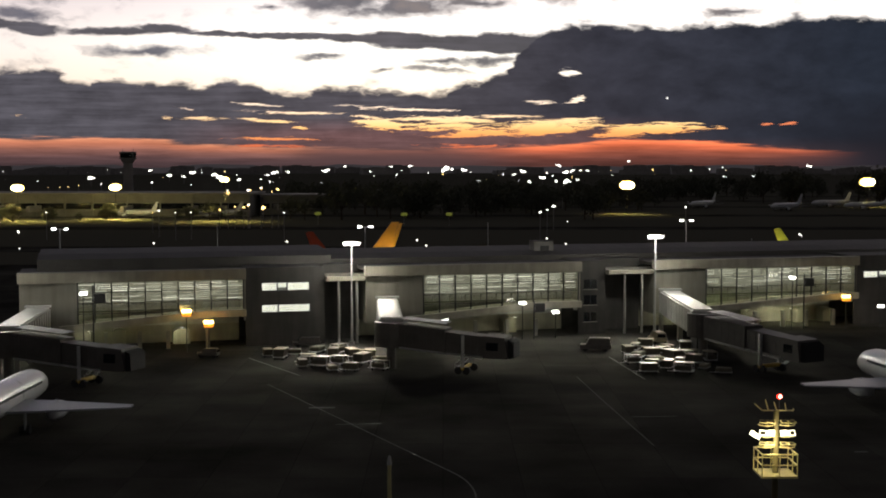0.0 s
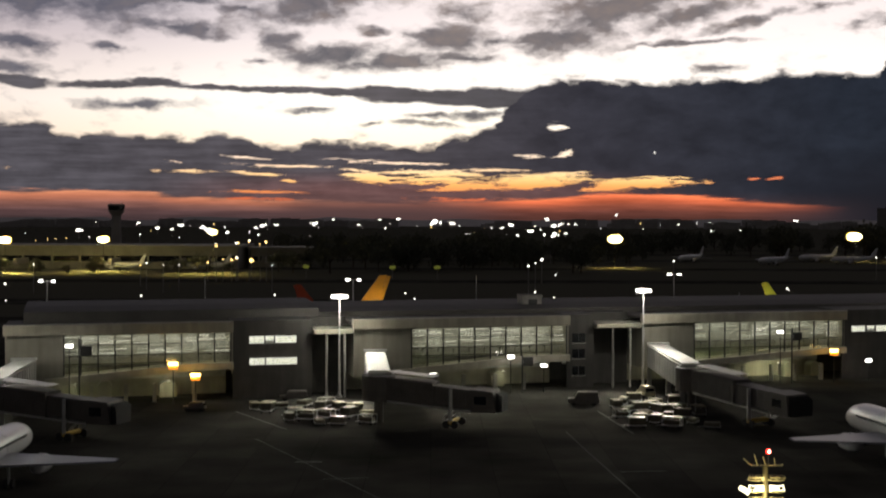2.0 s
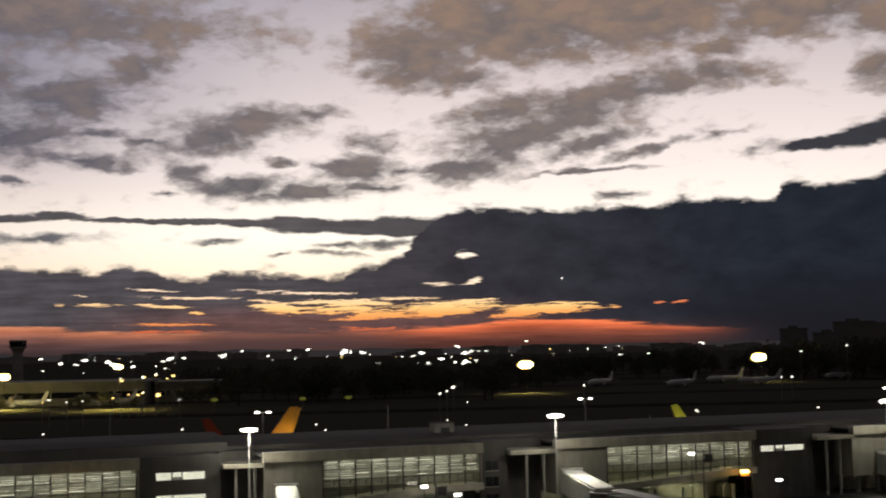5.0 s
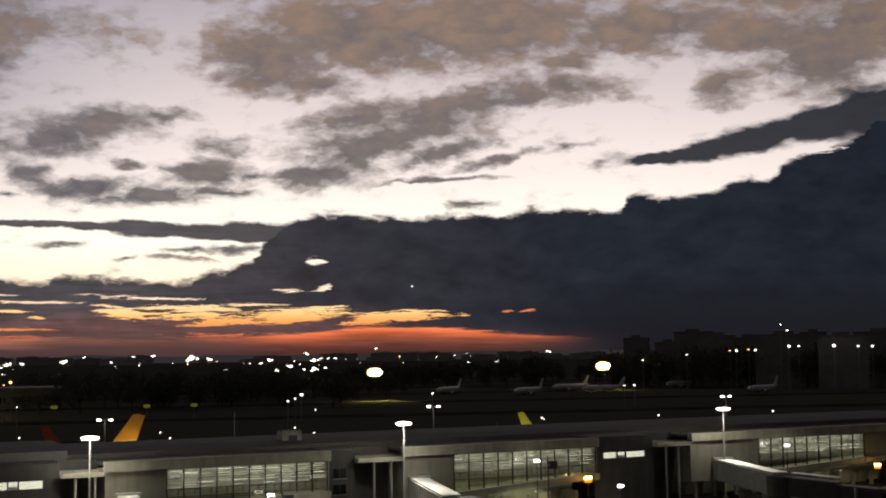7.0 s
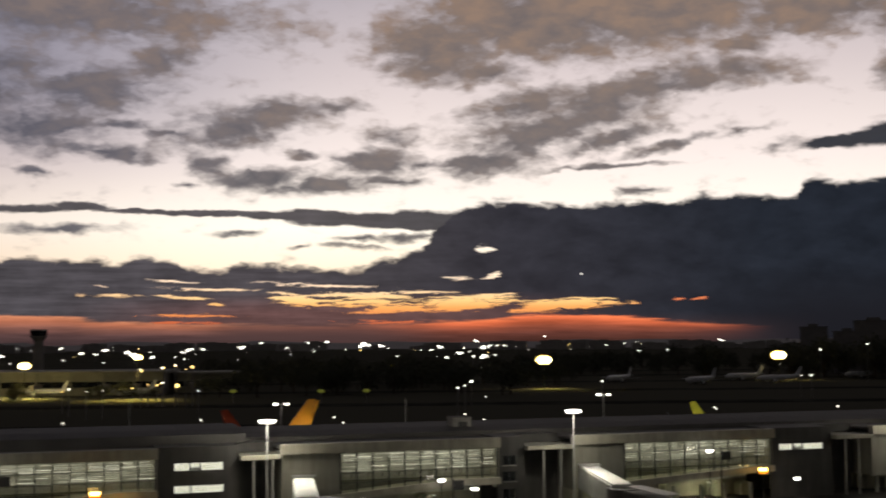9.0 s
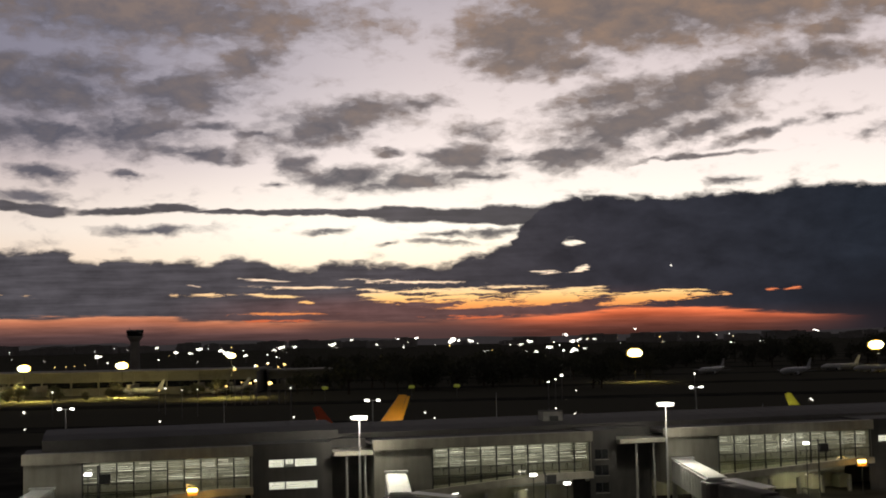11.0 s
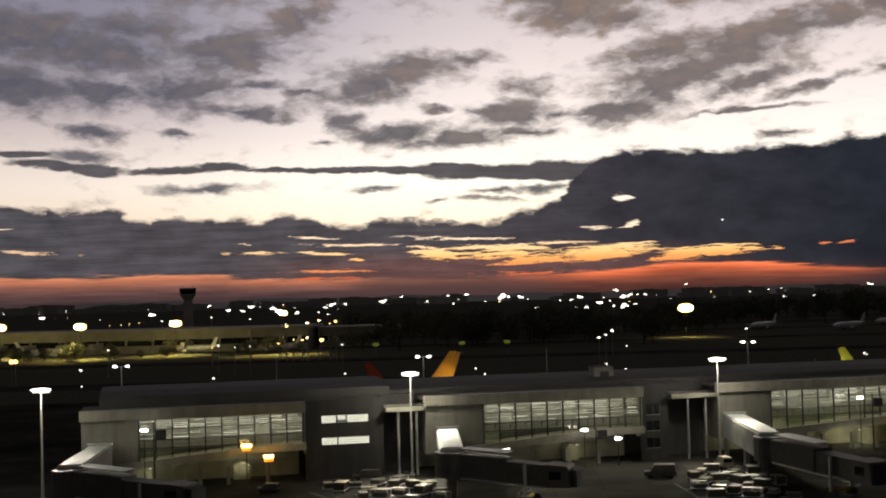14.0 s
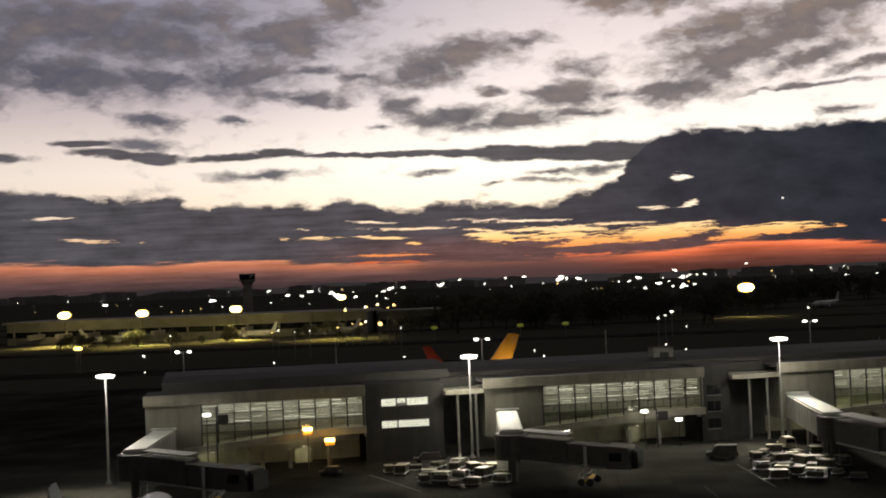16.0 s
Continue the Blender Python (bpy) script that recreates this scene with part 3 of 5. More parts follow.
stripe([(-30.2, 195.6), (-20.5, 179.2)], 0.30, line_white)
stripe([(26.0, 196.7), (28.3, 176.0)], 0.30, line_white)
stripe(bend((-24, 172), (-8, 140), (1.5, 121)) + bend((1.5, 121), (4.5, 113), (1.5, 104))[1:], 0.15, line_white)
stripe(bend((19.0, 178), (20.5, 158), (22.6, 134)), 0.15, line_white)
stripe([(-16.6, 155.2), (-13.4, 155.3)], 0.75, line_white)
stripe([(22.4, 149.5), (28.0, 149.9)], 0.25, line_white)
stripe([(43.1, 131.0), (44.5, 131.1)], 0.5, line_white)
stripe([(-12.4, 145.0), (-7.2, 145.7)], 0.2, line_white)

# ---- concourse: u runs along its front, v behind it ----
C = pose(-13.2, 212.7, 0, 0, 0, 14.7)


def gate_lounge(u0, length, glass_from, ramp_u, ramp_low, ramp_high, bays=10, glass_to=None, label="pale gate lounge with a lit sloping curtain wall"):
    """A boxed-out lounge front: fascia, plain wall, glass over a rising ramp edge."""
    glass_to = glass_to or length - 0.4
    top = thing("gate_lounge", C @ pose(u0, 0, 0), label, "terminal building", "gate lounges")
    part("fascia", block(0, length, -0.9, 0.6, 11.3, 13.0, 0.04), cladding, top, "pale metal fascia")
    bm = bmesh.new()
    box(bm, 0.25, glass_from, 0, 0.35, 3.3, 11.3)
    part("wall", bm, panel_grey, top, "grey panelled wall")
    for k in range(1, int(glass_from / 2.5)):
        part("panel_joint", block(glass_from * k / int(glass_from / 2.5) - 0.03, glass_from * k / int(glass_from / 2.5) + 0.03, -0.012, 0.01, 3.4, 11.25), panel_grey, top)
    part("side_wall", block(0.25, 0.6, 0.36, 9.0, 3.3, 11.3), panel_grey, top)
    part("side_wall", block(length - 0.35, length, 0.1, 9.0, 4.9, 11.3), panel_grey, top)

    def low(u):
        if u >= ramp_u[1]:
            return ramp_high
        return ramp_low + (ramp_high - ramp_low) * (u - ramp_u[0]) / (ramp_u[1] - ramp_u[0])
    a, b = ramp_u
    bm = bmesh.new()
    hexa(bm, ((a, -0.7, ramp_low - 1.15), (b, -0.7, ramp_high - 1.15), (b, 3.5, ramp_high - 1.15), (a, 3.5, ramp_low - 1.15)),
         ((a, -0.7, ramp_low), (b, -0.7, ramp_high), (b, 3.5, ramp_high), (a, 3.5, ramp_low)))
    part("ramp", bm, cladding, top, "pale sloping ramp edge")
    part("floor_slab", block(b + 0.003, length, -0.85, 9.0, ramp_high - 1.15, ramp_high, 0.03), cladding, top, "pale slab edge")
    step = (glass_to - glass_from) / bays
    if glass_to < length - 1:
        part("wall", block(glass_to + 0.1, length - 0.36, 0, 0.35, ramp_high, 11.3), panel_grey, top, "grey panelled wall")
    for k in range(bays + 1):
        u = glass_from + k * step
        part("mullion", block(u - 0.09, u + 0.09, -0.16, 0.10, low(u), 11.3), frame_dark, top)
    levels = [6.2, 7.9, 9.6]
    rnd = random.Random(int(u0) + 77)
    for k in range(bays):
        ua, ub = glass_from + k * step + 0.09, glass_from + (k + 1) * step - 0.09
        for z in levels:
            if z > low(ub) + 0.4:
                part("transom", block(ua, ub, -0.10, 0.06, z - 0.045, z + 0.045), frame_dark, top)
        bm = bmesh.new()
        hexa(bm, ((ua, -0.03, low(ua)), (ub, -0.03, low(ub)), (ub, 0.03, low(ub)), (ua, 0.03, low(ua))),
             ((ua, -0.03, 11.3), (ub, -0.03, 11.3), (ub, 0.03, 11.3), (ua, 0.03, 11.3)))
        g = part("window_pane", bm, pane, top, "green-tinted glass")
        g.visible_shadow = False
        # close rows of thin glowing slats behind the glass, a few of them brighter or broken
        # their emission stands in for light caught on louvres
        for row in range(10):
            if rnd.random() < (0.92 if row > 2 else 0.55):
                z = 7.75 + row * 0.33 + rnd.uniform(-0.06, 0.06)
                wa, wb = ua + rnd.choice((-0.06, 0.0, 0.0, 0.15, 0.8)), ub - rnd.choice((-0.06, 0.0, 0.0, 0.2, 0.7))
                hot = rnd.random() < 0.3
                part("lit_slat", block(wa, wb, 1.2, 1.26, z, z + rnd.uniform(0.035, 0.085)), bright_strip if hot else strip_glow, top, "thin pale slat that glows by itself")
        part("ceiling_lamp", block(ua + 0.3, ub - 0.3, 4.0, 4.6, 11.02, 11.1), ceiling_light, top, "white fluorescent lamp")
        part("ceiling_lamp", block(ua + 0.3, ub - 0.3, 7.2, 7.6, 11.02, 11.1), ceiling_light, top, "white fluorescent lamp")
        # balustrade inside, along the ramp
        for j in range(6):
            z = 7.0 + j * 0.72 + rnd.uniform(-0.05, 0.05)
            if z > low(ub) + 0.5:
                part("louvre", block(ua + 0.02, ub - 0.02, 0.12, 0.34, z, z + 0.05), cladding, top)
        part("balustrade", block(ua, ub, 3.52, 3.58, 6.3, 7.3), room_wall, top)
        for s in range(2):
            su = ua + 0.4 + s * 1.3
            seat = part("seat_row", block(su, su + 0.95, 5.2, 5.8, 6.3, 6.75), room_floor, top)
            part("seat_back", block(su, su + 0.95, 5.81, 5.9, 6.5, 7.15), frame_dark, seat)
    d = bpy.data.lights.new("lounge_light", "AREA")
    d.shape, d.size, d.size_y = "RECTANGLE", length - glass_from - 1.5, 4.0
    d.energy, d.color = 10.5 * (length - glass_from), (1.0, 0.98, 0.87)
    new("lounge_light", d).matrix_basis = C @ pose(u0 + (glass_from + length) / 2, 5.6, 10.95)
    part("inner_wall", block(glass_from - 0.3, length - 0.36, 8.8, 9.1, 3.0, 11.1), room_wall, top, "dull lit inner wall")
    part("inner_floor", block(glass_from - 0.3, length - 0.36, 3.6, 8.79, 6.0, 6.25), room_floor, top)
    part("soffit", block(0.6, length - 0.36, 0.62, 9.1, 11.12, 11.3), room_wall, top)
    part("roof", block(-0.1, length + 0.1, 0.62, 14.0, 12.2, 12.6), roof_metal, top, "weathered grey roof")
    return top


gate_lounge(-55.6, 35.7, 9.1, (6.2, 29.6), 4.35, 6.3)
gate_lounge(0, 38.7, 10.2, (6.9, 31.0), 4.2, 6.1)
gate_lounge(52.5, 41.3, 10.4, (9.0, 38.0), 4.3, 6.2)
gate_lounge(115.7, 60.0, 17.6, (12.0, 46.0), 4.2, 6.2, 9, 46.5)


def office_block(u0, u1, rows, label):
    top = thing("office_block", C @ pose(u0, 1.0, 0), label, "terminal building", "office blocks")
    n = u1 - u0
    # wall pieces round the window bands
    z = 0.0
    for w0, w1, a, b in rows + [(13.0, 13.0, 0, 0)]:
        part("wall", block(0, n, 0, 0.4, z, w0), dark_wall, top)
        if b > a:
            part("wall", block(0, a, 0, 0.4, w0, w1), dark_wall, top)
            part("wall", block(b, n, 0, 0.4, w0, w1), dark_wall, top)
            shares = (0, 0.33, 0.53, 1) if w0 > 7 else (0, 0.34, 1)
            cuts = [a + (b - a) * q for q in shares]
            for k in range(len(cuts) - 1):
                w = part("window", block(cuts[k] + 0.1, cuts[k + 1] - 0.1, 0.16, 0.2, w0 + 0.08, w1 - 0.08), pane, top)
                w.visible_shadow = False
                bmf = bmesh.new()
                for x in (cuts[k], cuts[k + 1] - 0.1):
                    box(bmf, x, x + 0.1, 0.1, 0.26, w0, w1)
                box(bmf, cuts[k] + 0.1, cuts[k + 1] - 0.1, 0.1, 0.26, w0, w0 + 0.08)
                box(bmf, cuts[k] + 0.1, cuts[k + 1] - 0.1, 0.1, 0.26, w1 - 0.08, w1)
                part("frame", bmf, frame_dark, w)
                # the blind itself emits, in place of light from the room
                part("blind", block(cuts[k] + 0.12, cuts[k + 1] - 0.12, 0.5, 0.54, w0 + (0.55 if k == 1 and w0 > 7 else 0.1), w1), office_blind_glow, top, "bright white blind that glows for the lit room")
                for j in range(3):
                    zz = w0 + 0.32 + j * 0.36 + 0.05 * k
                    part("blind_slit", block(cuts[k] + 0.2 + 0.3 * j, cuts[k + 1] - 0.2 - 0.25 * k, 0.46, 0.49, zz, zz + 0.05), panel_grey, top)
        z = w1
    part("inner_wall", block(0, n, 2.4, 2.6, 4, 12.5), room_wall, top)
    part("roof", block(0, n, 0.42, 13, 12.75, 12.95), roof_metal, top)
    return top


office_block(-19.85, -6.7, [(5.45, 6.8, 2.65, 10.8), (9.05, 10.45, 2.65, 10.7)], "dark grey office block with two lit window bands")
office_block(93.9, 107.5, [(8.7, 10.0, 2.0, 12.0)], "dark grey office block with one lit window band")
stair = office_block(38.75, 43.8, [], "dark stair block with small unlit windows between lounges")
for z in (2.2, 5.2, 8.0):
    w = part("window", block(1.0, 3.4, -0.06, -0.01, z, z + 1.7), cockpit_glass, stair, "dark unlit window")
    part("frame", block(2.14, 2.26, -0.1, -0.061, z, z + 1.7), frame_dark, w)
    part("sill", block(0.9, 3.5, -0.16, -0.01, z - 0.15, z - 0.01), concrete, w)
office_block(43.85, 52.4, [], "dark recessed wall behind slim columns").matrix_basis = C @ pose(43.85, 6.0, 0)
office_block(-6.6, -0.05, [], "dark recessed wall behind slim columns").matrix_basis = C @ pose(-6.6, 6.0, 0)
office_block(107.6, 115.6, [], "dark recessed wall behind slim columns").matrix_basis = C @ pose(107.6, 6.0, 0)


def canopy(u0, u1, columns):
    top = thing("canopy", C @ pose(u0, 0, 0), "flat pale canopy on slim round columns", "canopy", "canopies")
    part("canopy_slab", block(0, u1 - u0, -0.6, 6.0, 10.6, 11.4, 0.05), cladding, top)
    for u in columns:
        part("column", pole((u - u0, 0, 0), (u - u0, 0, 10.6), 0.22, seg=10), concrete, top)


canopy(-6.6, -0.05, (-4.4, -1.3))
canopy(43.85, 52.4, (47.1, 50.4))
canopy(107.6, 115.6, (110.0, 113.0))

# roofs further back
def back_roof(u0, u1, front, height_, label):
    top = thing("concourse_roof", C @ pose(u0, 0, 0), label, "roof", "concourse roofs")
    bm = bmesh.new()
    v = [front, front + 5, front + 14, front + 24]
    z = [height_ - 0.9, height_ - 0.3, height_, height_ - 0.6]
    for k in range(3):
        hexa(bm, ((0, v[k], z[k] - 0.35), (u1 - u0, v[k], z[k] - 0.35), (u1 - u0, v[k + 1], z[k + 1] - 0.35), (0, v[k + 1], z[k + 1] - 0.35)),
             ((0, v[k], z[k]), (u1 - u0, v[k], z[k]), (u1 - u0, v[k + 1], z[k + 1]), (0, v[k + 1], z[k + 1])))
    part("roof", bm, roof_metal, top)
    part("upstand", block(0, u1 - u0, front - 0.06, front + 0.2, 11.9, height_ - 0.92), roof_metal, top)
    n = int((u1 - u0) / 3)
    for k in range(n):
        x = (k + 0.5) * (u1 - u0) / n
        b2 = bmesh.new()
        for j in range(3):
            hexa(b2, ((x - .05, v[j], z[j]), (x + .05, v[j], z[j]), (x + .05, v[j + 1], z[j + 1]), (x - .05, v[j + 1], z[j + 1])),
                 ((x - .05, v[j], z[j] + .03), (x + .05, v[j], z[j] + .03), (x + .05, v[j + 1], z[j + 1] + .03), (x - .05, v[j + 1], z[j + 1] + .03)))
        part("roof_seam", b2, roof_metal, top)
    part("rear_wall", block(0, u1 - u0, front + 23.6, front + 24, 0, height_ - 1.0), dark_wall, top)
    part("rear_wall", block(0, u1 - u0, 13.2, 13.6, 0, 12.4), dark_wall, top)
    return top


back_roof(-53.0, -4.4, 8.0, 15.3, "long raised grey sheet roof on the concourse")
back_roof(-4.3, 190.0, 10.5, 14.4, "long low grey sheet roof on the concourse")
u = thing("roof_unit", C @ pose(36.9, 16, 13.4), "boxy grey plant unit on the concourse roof", "roof unit")
part("casing", block(-1.9, 1.9, -1.5, 1.5, 0, 2.3, 0.05), concrete, u)
part("grille", block(-0.7, 1.0, -1.56, -1.51, 0.4, 1.5), frame_dark, u)
part("cap", block(-2.0, 2.0, -1.6, 1.6, 2.304, 2.42, 0.03), roof_metal, u)

# undercroft below the lounges
def undercroft(u0, u1, seed, tubes=(), watts=95):
    r = random.Random(seed)
    top = thing("undercroft", C @ pose(u0, 0, 0), "shadowy service undercroft with pale panels and columns", "terminal building", "undercrofts")
    n = u1 - u0
    part("back_wall", block(0, n, 9.2, 9.5, 0, 4.9), cladding, top, "pale stained back wall")
    x = 2.0
    while x < n - 2:
        part("column", block(x - 0.3, x + 0.3, 0.9, 1.5, 0, 3.0), concrete, top)
        if r.random() < 0.6:
            w, h = r.uniform(2.2, 3.1), r.uniform(2.5, 3.0)
            bm = bmesh.new()
            arch = [(x + 1, 0.03), (x + 1 + w, 0.03)]
            arch += [(x + 1 + w / 2 + w / 2 * math.cos(math.pi * k / 10), h - 0.8 + 0.8 * math.sin(math.pi * k / 10)) for k in range(11)]
            front = bm.faces.new([bm.verts.new((px, 6.2, pz)) for px, pz in arch])
            for v in [e for e in bmesh.ops.extrude_face_region(bm, geom=[front])["geom"] if isinstance(e, bmesh.types.BMVert)]:
                v.co.y += 2.6
            part("service_hood", bm, cladding, top, "pale round-topped service hood")
        x += r.uniform(4.5, 6.5)
    for u in tubes:
        part("tube_lamp", block(u - 0.6, u + 0.6, 4.0, 4.25, 2.9, 3.05), lamp_white, top, "white tube lamp")
    # two invented fill lamps brighten each undercroft
    for u in (n * 0.3, n * 0.72):
        part("wall_lamp", block(u - 0.25, u + 0.25, 3.5, 3.7, 3.0, 3.1), strip_glow, top, "added dim fill lamp under the soffit")
        d = bpy.data.lights.new("undercroft_light", "POINT")
        d.energy, d.color, d.shadow_soft_size = watts, (0.96, 0.96, 0.62), 0.3
        new("undercroft_light", d).matrix_basis = C @ pose(u0 + u, 4.4, 2.7)
    return top


undercroft(-55.4, -20.2, 1)
undercroft(0.3, 38.5, 2, (14.8,))
undercroft(52.7, 93.6, 5, (), 420)
undercroft(115.9, 175.4, 7)


# ---- light masts on the stands ----
def apron_mast(x, y, h, watts, aim=2):
    top = thing("light_mast", pose(x, y, 0), "tall grey apron mast with a bright white lamp head", "light mast", "apron masts")
    part("pole", pole((0, 0, 0), (0, 0, h - 0.5), 0.24, 0.13, 12), steel, top)
    part("base", pole((0, 0, 0), (0, 0, 0.4), 0.5, 0.45, 12), concrete, top)
    head = part("crossbar", block(-1.35, 1.35, -0.12, 0.12, h - 0.55, h - 0.35), steel, top)
    for k in range(6):
        a = -1.2 + k * 0.48
        bm = bmesh.new()
        f = (0.45, 0.85, 1.0, 1.0, 0.85, 0.45)[k]
        hexa(bm, ((a - .21, -.55, h - .08 - .26 * f), (a + .21, -.55, h - .08 - .26 * f), (a + .21, .35, h - .08 - .16 * f), (a - .21, .35, h - .08 - .16 * f)),
             ((a - .21, -.5, h - .08 + .16 * f), (a + .21, -.5, h - .08 + .16 * f), (a + .21, .3, h - .08 + .24 * f), (a - .21, .3, h - .08 + .24 * f)))
        bmesh.ops.bevel(bm, geom=bm.edges[:], offset=0.05, segments=1, affect="EDGES")
        part("lamp", bm, lamp_white, head, "glowing white floodlight")
    d = bpy.data.lights.new("mast_light", "POINT")
    d.energy, d.color, d.shadow_soft_size = watts, (1.0, 0.97, 0.86), 0.8
    new("mast_light", d).location = (x, y - 3.4, h - 1.4)
    lamp_spot("mast_flood", (x, y - 1.2, h - 0.9), (x + aim, y - 27, 0), watts * 10.0, (1.0, 0.95, 0.80), 112, 1.6)


apron_mast(-15.3, 211.6, 17.0, 2400, 7)
apron_mast(37.2, 221.5, 17.6, 2300, -13)
apron_mast(105.5, 240.5, 17.9, 1700)
apron_mast(-71.0, 193.0, 17.0, 1500)


def near_mast(x, y, top_z):
    """High mast with a caged platform, two tiers of floodlights and a red beacon."""
    top = thing("floodlight_mast", pose(x, y, 0), "yellow-lit floodlight mast with a railed platform and red beacon", "light mast")
    part("pole", pole((0, 0, 0), (0, 0, top_z - 0.95), 0.24, 0.16, 12), mast_shaft, top)
    floor = part("platform", block(-1.0, 1.0, -1.0, 1.0, top_z - 4.6, top_z - 4.5), mast_yellow, top, "lit steel platform floor")
    for sx in (-0.97, 0, 0.97):
        for sy in (-0.97, 0, 0.97):
            if sx or sy:
                part("post", block(sx - 0.025, sx + 0.025, sy - 0.025, sy + 0.025, top_z - 4.5, top_z - 3.3), mast_yellow, floor)
    for z in (top_z - 3.9, top_z - 3.3):
        for s in (-0.97, 0.97):
            part("rail", block(-1.0, 1.0, s - 0.035, s + 0.035, z, z + 0.07), mast_yellow, floor)
            part("rail", block(s - 0.035, s + 0.035, -0.935, 0.935, z, z + 0.07), mast_yellow, floor)
    # tiers of open floodlight frames on bowed arms; only the third tier is lit
    def tier(z, lit):
        for side in (-1, 1):
            bm = bmesh.new()
            knots = [(0.1, 0), (0.3, -0.26), (0.65, -0.36), (0.95, -0.22), (1.0, 0.02)]
            for (xa, ya), (xb, yb) in zip(knots, knots[1:]):
                rod(bm, (side * xa, ya, z), (side * xb, yb, z), 0.032, 0.032, 6)
            arm = part("arm", bm, mast_yellow, top, "thin bowed lamp arm")
            for k, sx in enumerate((0.36, 0.8)):
                m = pose(side * sx, -0.36, z + 0.24, 62 if lit else 20, 0, side * (14 + 10 * k))
                bm = bmesh.new()
                for e in (-0.2, 0.165):
                    box(bm, e, e + 0.035, -0.15, 0.15, -0.03, 0.03, m)
                for e in (-0.15, 0.12):
                    box(bm, -0.165, 0.165, e, e + 0.03, -0.028, 0.028, m)
                lamp = part("floodlight", bm, rim_lit if lit else mast_yellow, top, "glowing floodlight rim" if lit else "pale open floodlight frame")
                bm = bmesh.new()
                box(bm, -0.15, 0.15, -0.105, 0.105, -0.02, 0.02, m)
                part("lens", bm, lens_lit if lit and k == 0 else cover_dark, lamp, "bright lens" if lit else "dark lens")
                bm = bmesh.new()
                for e in (-0.19, 0.19):
                    rod(bm, (side * sx + e, -0.3, z), m @ Vector((e, 0, 0)), 0.016, 0.016, 5)
                part("bracket", bm, mast_yellow, lamp)
    lens_lit = glow("floodlight_lens", (1.0, 0.93, 0.66), 0.35)
    rim_lit = glow("floodlight_rim", (1.0, 0.94, 0.70), 2.6)
    tier(top_z - 1.78, 0)
    tier(top_z - 2.42, 1)
    tier(top_z - 3.02, 0)
    part("crossarm", block(-0.75, 0.95, -0.035, 0.035, top_z - 1.02, top_z - 0.95), mast_yellow, top)
    for sx, lean, tall in ((-0.75, -0.5, 0.42), (-0.42, -0.22, 0.62), (0.05, -0.22, 0.5), (0.55, -0.1, 0.42), (0.9, 0.05, 0.12)):
        bm = bmesh.new()
        rod(bm, (sx, 0, top_z - 0.98), (sx + lean * 0.35, -0.08, top_z - 0.98 + tall * 0.25), 0.04, 0.04, 6)
        rod(bm, (sx + lean * 0.35, -0.08, top_z - 0.98 + tall * 0.25), (sx + lean, -0.12, top_z - 0.98 + tall), 0.04, 0.03, 6)
        part("raised_lamp", bm, mast_yellow, top)
    bm = bmesh.new()
    side_m = pose(-1.25, -0.4, top_z - 2.28, 50, 28, -20)
    for e in (-0.3, 0.26):
        box(bm, e, e + 0.04, -0.14, 0.14, -0.03, 0.03, side_m)
    for e in (-0.14, 0.11):
        box(bm, -0.26, 0.26, e, e + 0.03, -0.028, 0.028, side_m)
    side_lamp = part("side_floodlight", bm, rim_lit, top, "glowing floodlight rim")
    bm = bmesh.new()
    box(bm, -0.26, 0.26, -0.105, 0.105, -0.02, 0.02, side_m)
    part("lens", bm, lens_lit, side_lamp, "bright lens")
    part("side_arm", pole((-0.95, -0.2, top_z - 2.42), (-1.2, -0.36, top_z - 2.3), 0.03), mast_yellow, top)
    bm = bmesh.new()
    bmesh.ops.create_icosphere(bm, subdivisions=2, radius=0.15, matrix=pose(0.17, 0, top_z - 0.2))
    beacon = part("beacon", bm, lamp_red, top, "glowing red beacon")
    # white ball set forward imitates the burnt-out middle of the red glow
    bm = bmesh.new()
    bmesh.ops.create_icosphere(bm, subdivisions=2, radius=0.085, matrix=pose(0.18, -0.12, top_z - 0.19))
    part("bulb", bm, glow("beacon_core", (1.0, 0.72, 0.62), 6), beacon, "white-hot core of the beacon glow")
    part("beacon_stem", pole((0.17, 0, top_z - 0.97), (0.17, 0, top_z - 0.33), 0.025), frame_dark, top)
    # narrow spot added to brighten the lounge front, and a lamp over the platform
    lamp_spot("mast_light", (x, y + 1.2, top_z - 1.8), (x - 14, y + 150, 10), 12000, (1.0, 0.93, 0.74), 36, 0.8)
    d = bpy.data.lights.new("platform_light", "POINT")
    d.energy, d.color, d.shadow_soft_size = 220, (1.0, 0.88, 0.50), 0.3
    new("platform_light", d).location = (x - 0.35, y - 1.0, top_z - 2.6)


near_mast(18.6, 70, 17.3)
p = thing("slim_mast", pose(-2.4, 56, 0), "slim grey pole with a short thin tip", "pole")
part("pole", pole((0, 0, 0), (0, 0, 16.6), 0.2, 0.085, 10), mast_yellow, p)
part("tip", pole((0, 0, 16.6), (0, 0, 17.0), 0.13, 0.05, 8), steel, p)
# unseen fill spot with no mast of its own, brightens the left lounge
lamp_spot("mast_light", (-70, 84, 17), (-45, 205, 14), 1500, (1.0, 0.95, 0.80), 46, 0.8)


